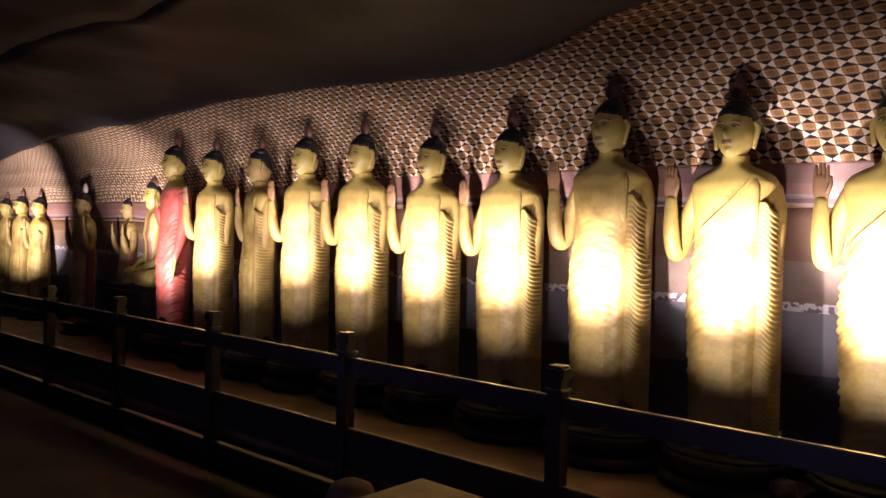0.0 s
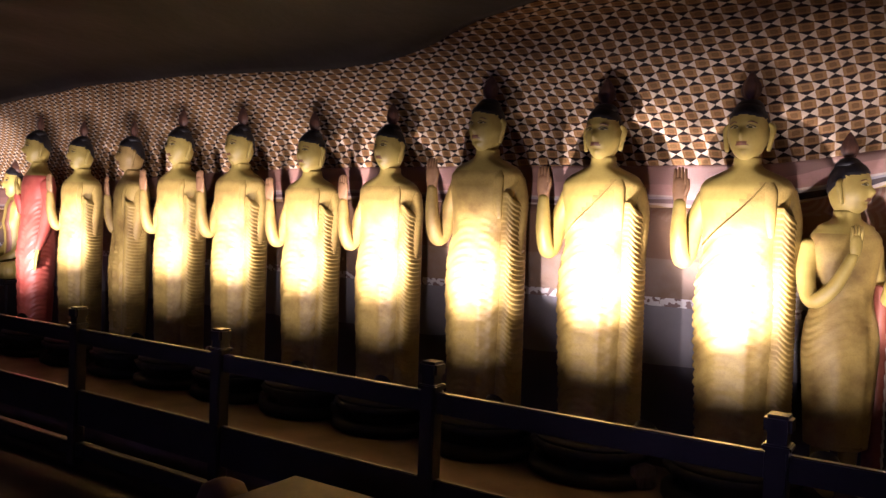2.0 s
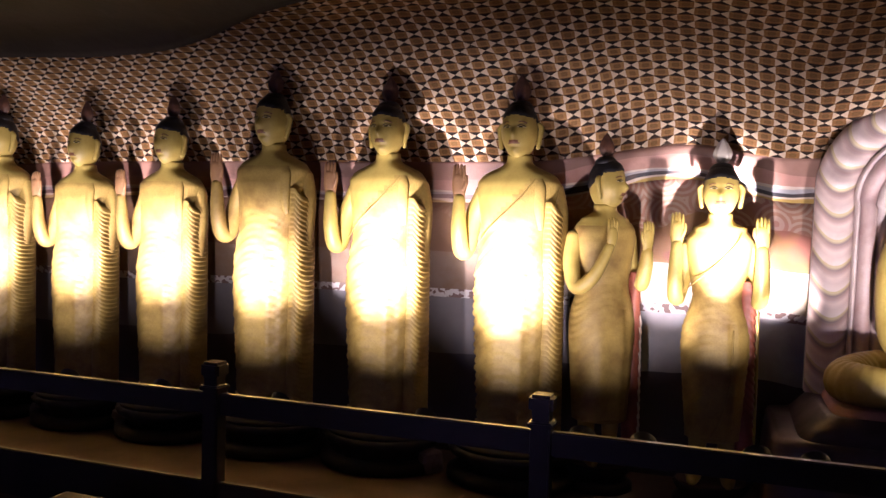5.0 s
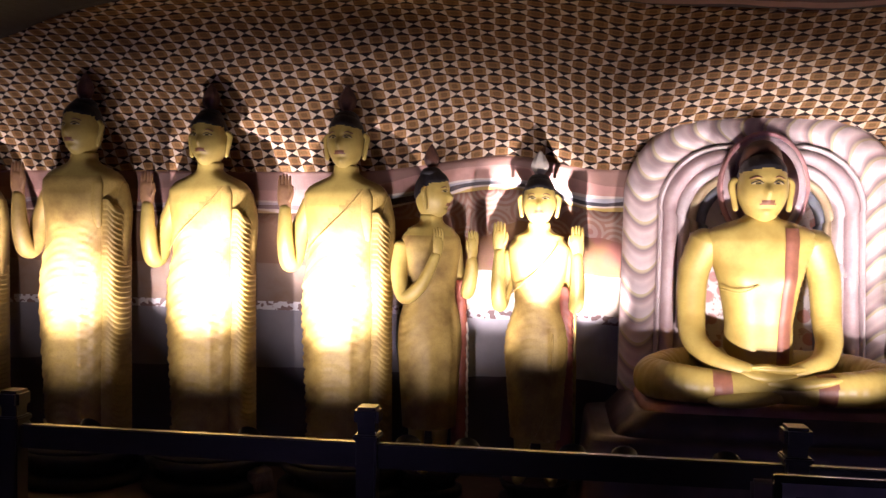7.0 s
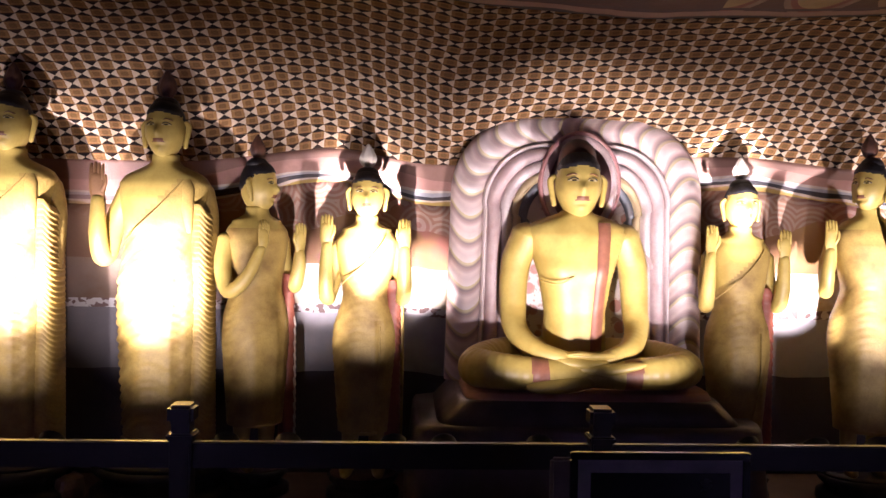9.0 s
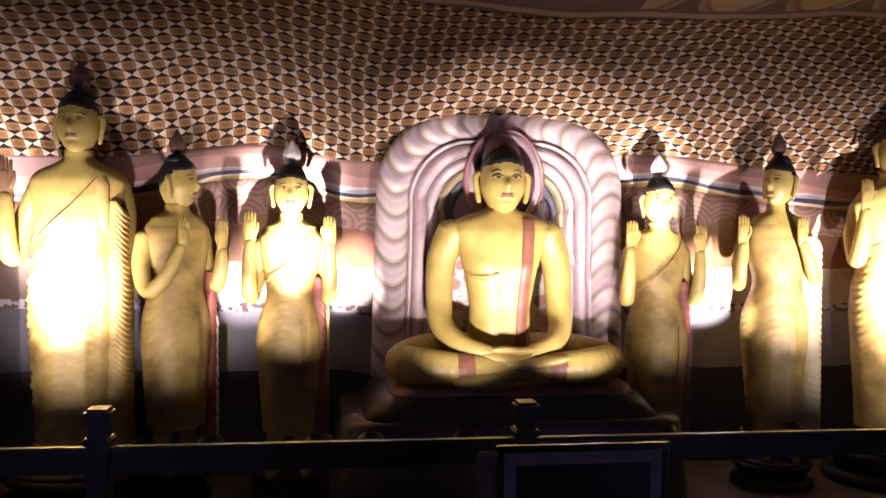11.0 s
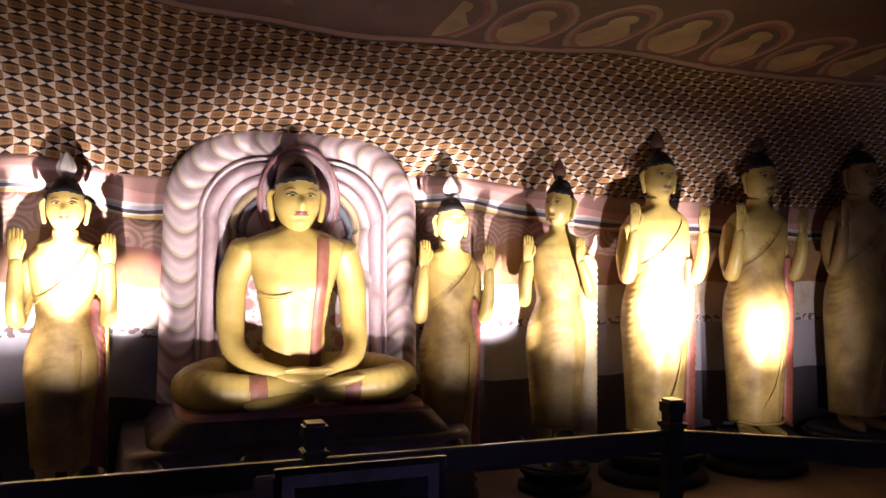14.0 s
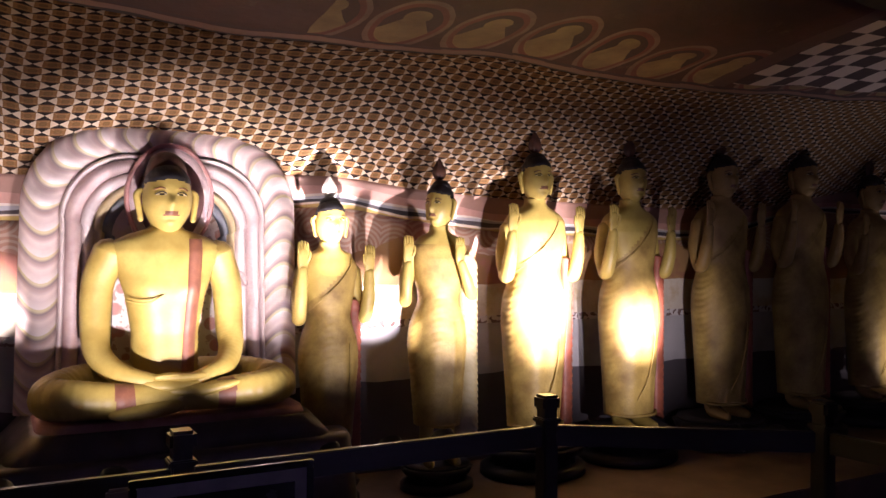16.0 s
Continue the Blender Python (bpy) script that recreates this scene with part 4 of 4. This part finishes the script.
def seated_mesh(robe=M_SKIN, skin=M_SKIN, strap=M_SASH):
    """Cross-legged figure; origin on the seat, facing -y; knees 1.28 m apart."""
    b = Build()
    zs = np.linspace(0.05, 0.965, 64)
    col = np.array([(0.05, 0.25, 0.19), (0.22, 0.175, 0.16), (0.40, 0.170, 0.15), (0.60, 0.205, 0.165), (0.74, 0.25, 0.165), (0.83, 0.285, 0.15),
                    (0.885, 0.27, 0.125), (0.925, 0.185, 0.105), (0.95, 0.10, 0.095), (0.965, 0.085, 0.09)])
    rings = []
    for z in zs:
        a, d = np.interp(z, col[:, 0], col[:, 1]), np.interp(z, col[:, 0], col[:, 2])
        ring = []
        for j in range(56):
            t = math.tau * j / 56
            x, y = a * math.copysign(abs(math.sin(t)) ** 0.88, math.sin(t)), -d * math.copysign(abs(math.cos(t)) ** 0.9, math.cos(t))
            if y < 0:
                for e in (-0.12, 0.12):
                    y -= 0.022 * math.exp(-((x - e) / 0.085) ** 2 - ((z - 0.64) / 0.06) ** 2)
            if x > 0.16:
                k = 1 + 0.02 * math.sin(z * 190)
                x, y = x * k, y * k
            ring.append((x, y, z))
        rings.append(ring)

    b.loft(rings, 1)
    sash = []
    for z in np.linspace(0.20, 0.90, 40):
        a, d = np.interp(z, col[:, 0], col[:, 1]), np.interp(z, col[:, 0], col[:, 2])
        ring = []
        for x, off in ((0.075, -0.004), (0.078, 0.008), (0.112, 0.010), (0.146, 0.008), (0.149, -0.004)):
            x += 0.06 * (z - 0.5)
            q = (min(x / a, 0.99)) ** (1 / 0.88)
            y = -d * math.sqrt(1 - q * q) ** 0.9 - 0.022 * math.exp(-((x - 0.12) / 0.085) ** 2 - ((z - 0.64) / 0.06) ** 2)
            ring.append((x, y - off, z))
        sash.append(ring)
    b.loft(sash, 5, False)
    b.tube([(-0.215, -0.10, 0.58), (-0.13, -0.185, 0.565), (-0.04, -0.178, 0.605)], [0.004, 0.006, 0.004], 1, 6, 6)
    b.tube([(0, 0, 0.90), (0, -0.005, 0.97)], [0.088, 0.082], 1, 24, 4)
    head(b, (0, -0.035, 1.105), 1.22, 0, 0.96, bump_top=False)
    b.loft([[(rr * math.sin(a), 0.0 - rr * 0.95 * math.cos(a), zz) for a in np.linspace(0, math.tau, 20, endpoint=False)]
            for rr, zz in ((0.112, 1.225), (0.104, 1.28), (0.086, 1.325), (0.052, 1.356), (0.015, 1.368))], 7)
    for s in (-1, 1):
        b.tube([(s * 0.270, 0.02, 0.825), (s * 0.333, 0.03, 0.66), (s * 0.345, 0.0, 0.42), (s * 0.335, -0.08, 0.30), (s * 0.25, -0.22, 0.215), (s * 0.10, -0.30, 0.175)],
               [0.094, 0.082, 0.074, 0.066, 0.057, 0.042], 1, 18, 18, 1.0, 0.012 if s > 0 else 0.0, 30)
    # hands, one in the other
    b.tube([(-0.13, -0.30, 0.175), (-0.03, -0.335, 0.165), (0.10, -0.335, 0.168)], [0.045, 0.05, 0.024], 1, 12, 5, 0.55)
    b.tube([(0.13, -0.30, 0.195), (0.03, -0.33, 0.195), (-0.09, -0.325, 0.198)], [0.042, 0.046, 0.02], 1, 12, 5, 0.5)
    for k in range(4):
        b.tube([(0.04 + 0.0, -0.315 - 0.012 * k, 0.205), (-0.03, -0.32 - 0.014 * k, 0.215), (-0.10, -0.315 - 0.013 * k, 0.208)], [0.010, 0.010, 0.007], 1, 8, 3)
    # legs
    for s in (-1, 1):
        pts = [(s * 0.16, 0.02, 0.13), (s * 0.40, -0.04, 0.135), (s * 0.53, -0.13, 0.125), (s * 0.55, -0.22, 0.115), (s * 0.44, -0.29, 0.11), (s * 0.22, -0.31, 0.10), (-s * 0.02, -0.315, 0.085 if s > 0 else 0.12)]
        b.tube(pts, [0.13, 0.125, 0.112, 0.105, 0.098, 0.085, 0.052], lambda q, s=s: 5 if 0.20 < s * q[0] < 0.29 and q[1] < -0.2 else 0, 18, 30, 0.95, 0.013, 25)
    b.tube([(0.02, -0.34, 0.075), (-0.12, -0.375, 0.055), (-0.26, -0.395, 0.045), (-0.31, -0.40, 0.045)], [0.045, 0.05, 0.035, 0.018], 1, 12, 5, 0.7)
    b.tube([(-0.02, -0.33, 0.14), (0.12, -0.36, 0.135), (0.25, -0.375, 0.155), (0.30, -0.375, 0.165)], [0.045, 0.045, 0.03, 0.012], 1, 12, 5, 0.7)
    return b.mesh("seated_statue", (M_SKIN, M_SKIN, M_HAIR, M_LIP, M_EYE, strap, M_WHITE, M_FINIAL))


BX = 1.80
seat = new("seated_statue", seated_mesh())
seat.matrix_world = Matrix.LocRotScale((BX - 0.03, 1.33, 0.905), None, (0.985, 0.985, 0.985))
tagged(seat, "large golden-yellow seated statue, legs crossed, red sash over shoulder", "statue")

M_BAND_PINK = painted("band_pink", (0.54, 0.43, 0.41), (0.43, 0.30, 0.28), 0.5, 7)
M_BAND_PALE = painted("band_pale", (0.66, 0.58, 0.55), (0.52, 0.42, 0.40), 0.5, 6)
M_BAND_YELLOW = painted("band_yellow", (0.55, 0.46, 0.27), (0.45, 0.34, 0.18), 0.5, 6)
M_BAND_BLUE = painted("band_blue", (0.20, 0.22, 0.24), (0.13, 0.14, 0.16), 0.55, 6)
M_HALO = painted("halo_rose", (0.44, 0.23, 0.21), (0.33, 0.15, 0.14), 0.5, 7)


def flame_paint():
    m, nt, b = nodes_of("flame_paint")
    u, v = split(nt, uv_of(nt))
    wave = calc(nt, "FRACT", calc(nt, "ADD", calc(nt, "MULTIPLY", u, 7.2), calc(nt, "MULTIPLY", calc(nt, "SUBTRACT", v, 0.5), calc(nt, "MULTIPLY", calc(nt, "SUBTRACT", v, 0.5), -2.2))))
    r = add(nt, "ShaderNodeValToRGB")
    nt.links.new(wave, r.inputs[0])
    cr = r.color_ramp
    cr.elements[0].position, cr.elements[0].color = 0.0, (0.66, 0.58, 0.54, 1)
    cr.elements[1].position, cr.elements[1].color = 0.3, (0.56, 0.45, 0.42, 1)
    for p, c in ((0.5, (0.62, 0.50, 0.46)), (0.68, (0.40, 0.28, 0.26)), (0.82, (0.24, 0.18, 0.17)), (0.92, (0.52, 0.44, 0.26))):
        cr.elements.new(p).color = (*c, 1)
    c = mix(nt, calc(nt, "MULTIPLY", ramp(nt, noise_tex(nt, 9, 5), 0.5, 0.75), 0.5), r.outputs[0], (0.4, 0.3, 0.26))
    nt.links.new(c, b.inputs["Base Color"])
    b.inputs["Roughness"].default_value = 0.5
    bump(nt, b, wave, 0.5, 0.012)
    return m


def floral_paint():
    m, nt, b = nodes_of("floral_paint")
    vor = add(nt, "ShaderNodeTexVoronoi")
    vor.inputs["Scale"].default_value = 9
    nt.links.new(add(nt, "ShaderNodeTexCoord").outputs["Object"], vor.inputs["Vector"])
    c = mix(nt, ramp(nt, vor.outputs["Distance"], 0.30, 0.36), (0.44, 0.22, 0.18), (0.64, 0.58, 0.52))
    c = mix(nt, ramp(nt, noise_tex(nt, 24, 3), 0.56, 0.60), c, (0.40, 0.28, 0.22))
    nt.links.new(c, b.inputs["Base Color"])
    b.inputs["Roughness"].default_value = 0.55
    bump(nt, b, noise_tex(nt, 30, 3), 0.3, 0.006)
    return m


M_FLAME, M_FLORAL = flame_paint(), floral_paint()


def arch_outline(inset, n=72, half=0.728, top=1.555, corner=0.46):
    """Points of an arch with a flattened top and wide round shoulders, from the lower left to the lower right."""
    h, t, r = half - inset, top - inset * 0.92, max(corner - inset * 0.55, 0.12)
    r = min(r, h)
    pts = []
    for i in range(16):
        pts.append((-h + 0.035 * inset - 0.02 + 0.02 * i / 15, (t - r * 1.05) * i / 15))
    for i in range(1, n // 2):
        a = math.pi / 2 * i / (n // 2)
        pts.append((-h + r - r * math.cos(a) ** 1.0, t - r * 1.05 + r * (math.sin(a)) * 1.0))
    left = pts
    return left + [(-x, z) for x, z in reversed(left)]


def arch_band(name, parent, a, b, y0, bulge, material, ripples=0.0, label=""):
    """A moulded strip between two insets of the arch, its front bulging towards -y."""
    steps = 8
    lines = [arch_outline(a + (b - a) * k / steps) for k in range(steps + 1)]
    verts, faces, uv = [], [], []
    n = len(lines[0])
    run = [0.0]
    for i in range(1, n):
        run.append(run[-1] + math.dist(lines[0][i], lines[0][i - 1]))
    for k, line in enumerate(lines):
        t = k / steps
        for i, (x, z) in enumerate(line):
            rip = ripples * math.sin(math.tau * (run[i] * 7.2 - 2.2 * (t - 0.5) ** 2)) * math.sin(math.pi * t)
            verts.append((x, y0 - bulge * math.sin(math.pi * t) ** 0.6 - rip, z))
            uv.append((run[i], t))
    back = len(verts)
    for line in (lines[0], lines[-1]):
        for x, z in line:
            verts.append((x, y0 + 0.05, z))
    for k in range(steps):
        for i in range(n - 1):
            p = k * n + i
            faces.append((p, p + 1, p + n + 1, p + n))
    for i in range(n - 1):
        faces.append((i, back + i, back + i + 1, i + 1))
        p = steps * n + i
        faces.append((p, p + 1, back + n + i + 1, back + n + i))
    uv += [(0, 0)] * (2 * n)
    me = bpy.data.meshes.new(name)
    me.from_pydata(verts, [], faces)
    layer = me.uv_layers.new(name="UVMap")
    for poly in me.polygons:
        for li, vi in zip(poly.loop_indices, poly.vertices):
            layer.data[li].uv = uv[vi]
    me.materials.append(material)
    me.polygons.foreach_set("use_smooth", [True] * len(faces))
    return part_mesh(name, me, parent, label)


def throne_back():
    root = empty("carved_arch", BX + 0.015, 1.53, 0.88, "arched throne back with painted pink, white and yellow mouldings", "arch")
    out = arch_outline(0.0)
    b = Build()
    b.loft([[(x * 0.995, yy, z * 0.998) for x, z in out] for yy in (0.0, 0.12)], 0)
    part_mesh("back_slab", b.mesh("back_slab", (M_BAND_BLUE,), False), root)
    for a, c, y0, bu, m, rip, label in (
            (0.0, 0.18, 0.0, 0.05, M_FLAME, 0.012, "scalloped flame border in pink and white"), (0.18, 0.208, 0.0, 0.035, M_BAND_PALE, 0.0, ""),
            (0.208, 0.285, 0.0, 0.045, M_BAND_PINK, 0.0, ""), (0.285, 0.345, 0.0, 0.035, M_BAND_PALE, 0.0, ""), (0.345, 0.39, 0.0, 0.030, M_BAND_YELLOW, 0.0, ""),
            (0.39, 0.44, 0.0, 0.02, M_BAND_BLUE, 0.0, "")):
        arch_band("moulding", root, a, c, y0, bu, m, rip, label)
    inner = arch_outline(0.44)
    b = Build()
    b.loft([[(x, yy, z) for x, z in inner] for yy in (-0.004, 0.05)], 0)
    part_mesh("inner_panel", b.mesh("inner_panel", (M_FLORAL,), False), root, "pale panel with painted flowers")
    # halo
    def oval(k, y):
        return [(k * 0.235 * math.sin(a) * (1 - 0.10 * ss(0.2, -1, math.cos(a))), y, 1.12 + k * 0.315 * math.cos(a)) for a in np.linspace(0, math.tau, 48, endpoint=False)]
    for rings, m, nm in (([oval(1.0, -0.02), oval(1.0, -0.085), oval(0.96, -0.095), oval(0.92, -0.085)], M_HALO, "halo_rim"),
                         ([oval(0.92, -0.078), oval(0.84, -0.10), oval(0.76, -0.088)], M_BAND_PINK, "halo_ring"),
                         ([oval(0.76, -0.085), oval(0.40, -0.075), oval(0.05, -0.075)], M_HALO, "halo_plate")):
        b = Build()
        b.loft(rings, 0, True, nm == "halo_plate")
        part_mesh(nm, b.mesh(nm, (m,)), root)
    # scrolls at the sides
    for s in (-1, 1):
        b = Build()
        pts = [(s * (0.375 + 0.055 * math.cos(a) * (1 - a / 14)), -0.035, 0.66 + 0.075 * math.sin(a) * (1 - a / 14)) for a in np.linspace(0, 11, 20)]
        b.tube(pts, [0.016] * 20, 0, 8, 3)
        part_mesh("scroll", b.mesh("scroll", (M_BAND_PINK,)), root, "pink carved scroll")
    return root


throne_back()


def throne_base():
    root = empty("plinth", BX, 1.30, 0.28, "dark stepped stone base of the seated statue", "pedestal")

    def block(hx0, hx1, d0, d1, z0, z1, wob):
        b = Build()
        rings = []
        for k, t in enumerate((0, 0.06, 0.5, 0.94, 1.0)):
            hx, d = (hx0 + (hx1 - hx0) * t) * (0.985 if k in (0, 4) else 1), (d0 + (d1 - d0) * t) * (0.985 if k in (0, 4) else 1)
            rings.append([(hx * math.copysign(abs(math.cos(a)) ** 0.18, math.cos(a)), d * math.copysign(abs(math.sin(a)) ** 0.22, math.sin(a)) + 0.1, z0 + (z1 - z0) * t)
                          for a in np.linspace(0.03, math.tau + 0.03, 80, endpoint=False)])
        b.loft(rings, 0)
        return b
    part_mesh("body", block(0.96, 0.91, 0.52, 0.49, 0.0, 0.47, 0).mesh("body", (M_PLINTH,)), root)
    part_mesh("step", block(0.80, 0.68, 0.47, 0.44, 0.465, 0.595, 0).mesh("step", (M_PLINTH,)), root)
    part_mesh("cushion", block(0.66, 0.64, 0.44, 0.42, 0.58, 0.63, 0).mesh("cushion", (M_HALO,)), root, "dull rose painted seat slab")


throne_base()

# ---------------------------------------------------------------- far seated statue
far = new("seated_statue", seat.data)
far.matrix_world = Matrix.LocRotScale((-8.05, 1.55, 0.95), Euler((0, 0, radians(-15))), (0.75, 0.75, 0.92))
tagged(far, "orange-yellow seated statue with pale head in the far row", "statue")
me = bpy.data.meshes.new("plinth")
bm = box(-8.6, -7.55, 1.15, 1.95, 0.28, 0.96, 0.05)
bm.to_mesh(me)
bm.free()
me.materials.append(M_DARKBASE)
tagged(new("plinth", me), "dark plinth under the far seated statue", "pedestal")

# ---------------------------------------------------------------- framed notice in front of the railing
def notice():
    root = empty("notice_stand", 1.53, -0.95, 0, "black framed notice board on a wooden stand by the railing", "notice board")
    part("backboard", box(-0.295, -0.235, 0.016, 0.04, 0.0, 1.12, 0.008), M_BOARD, root, "pale brown upright board")
    part("leg", box(0.19, 0.23, 0.015, 0.055, 0.0, 0.9, 0.004), M_WOOD, root)
    part("leg", box(-0.20, -0.16, 0.015, 0.055, 0.0, 0.9, 0.004), M_WOOD, root)
    for n2, c in (("frame_rail", (-0.245, 0.245, -0.006, 0.014, 1.122, 1.142)), ("frame_rail", (-0.245, 0.245, -0.006, 0.014, 0.66, 0.682)),
                  ("frame_stile", (-0.245, -0.225, -0.006, 0.014, 0.682, 1.122)), ("frame_stile", (0.225, 0.245, -0.006, 0.014, 0.682, 1.122))):
        part(n2, box(*c, 0.003), M_BLACKFRAME, root)
    part("mat", box(-0.225, 0.225, 0.0, 0.014, 0.682, 1.122, 0.0), M_GREYMAT, root, "grey border")
    part("sheet", box(-0.190, 0.190, -0.004, 0.0, 0.717, 1.087, 0.0), M_BLACKFRAME, root, "dark sheet")


notice()


# ---------------------------------------------------------------- low stone bench and drum in front of the railing
M_BENCH = painted("bench_stone", (0.20, 0.14, 0.10), (0.12, 0.08, 0.06), 0.6, 4, 50, 0.4)


def bench():
    root = empty("stone_bench", -1.5, -0.6, 0, "low pale brown stone bench in front of the railing", "bench")
    part("slab", box(-0.65, 0.65, -0.35, 0.35, 0.37, 0.45, 0.012), M_BENCH, root)
    part("support", box(-0.55, -0.40, -0.28, 0.28, 0.0, 0.37, 0.01), M_BENCH, root)
    part("support", box(0.40, 0.55, -0.28, 0.28, 0.0, 0.37, 0.01), M_BENCH, root)


bench()
b = Build()
b.loft([[(r * math.cos(a), r * math.sin(a), z) for a in np.linspace(0, math.tau, 32, endpoint=False)]
        for r, z in ((0.12, 0.0), (0.13, 0.02), (0.125, 0.36), (0.10, 0.42), (0.05, 0.445), (0.01, 0.45))], 0)
drum = new("stone_drum", b.mesh("stone_drum", (M_STONE,)))
drum.location = (-2.36, -0.52, 0)
tagged(drum, "dark rounded stone drum beside the bench", "stone")


# ---------------------------------------------------------------- pale stones between the pedestals
M_PALESTONE = painted("pale_stone", (0.30, 0.23, 0.19), (0.18, 0.13, 0.11), 0.7, 14, 60, 0.5)


def loose_stone(x, y, size, seed):
    """A small uneven block lying on the platform."""
    b = Build()
    rings = []
    for q, h in ((0.80, 0.0), (1.0, 0.12), (0.98, 0.55), (0.82, 0.9), (0.4, 1.0)):
        ring = []
        for a in np.linspace(0, math.tau, 18, endpoint=False):
            k = q * (1 + 0.22 * noise.noise((math.cos(a) * 1.4 + seed * 3.1, math.sin(a) * 1.4, h)))
            ring.append((size * k * math.copysign(abs(math.cos(a)) ** 0.6, math.cos(a)), 0.8 * size * k * math.copysign(abs(math.sin(a)) ** 0.6, math.sin(a)), size * 1.5 * h))
        rings.append(ring)
    b.loft(rings, 0)
    ob = new("stone_block", b.mesh("stone_block", (M_PALESTONE,), False))
    ob.matrix_world = Matrix.LocRotScale((x, y, 0.279), Euler((0, 0, seed * 0.7)), None)
    return tagged(ob, "small pale worn stone block on the platform between pedestals", "stone", "stones between pedestals")


for k, (sx, sy, sz) in enumerate(((-5.35, 1.28, 0.07), (-4.62, 1.30, 0.075), (-3.90, 1.26, 0.07), (-3.16, 1.25, 0.085), (-2.42, 1.30, 0.07), (-0.92, 1.22, 0.085))):
    loose_stone(sx, sy, sz, k + 1)
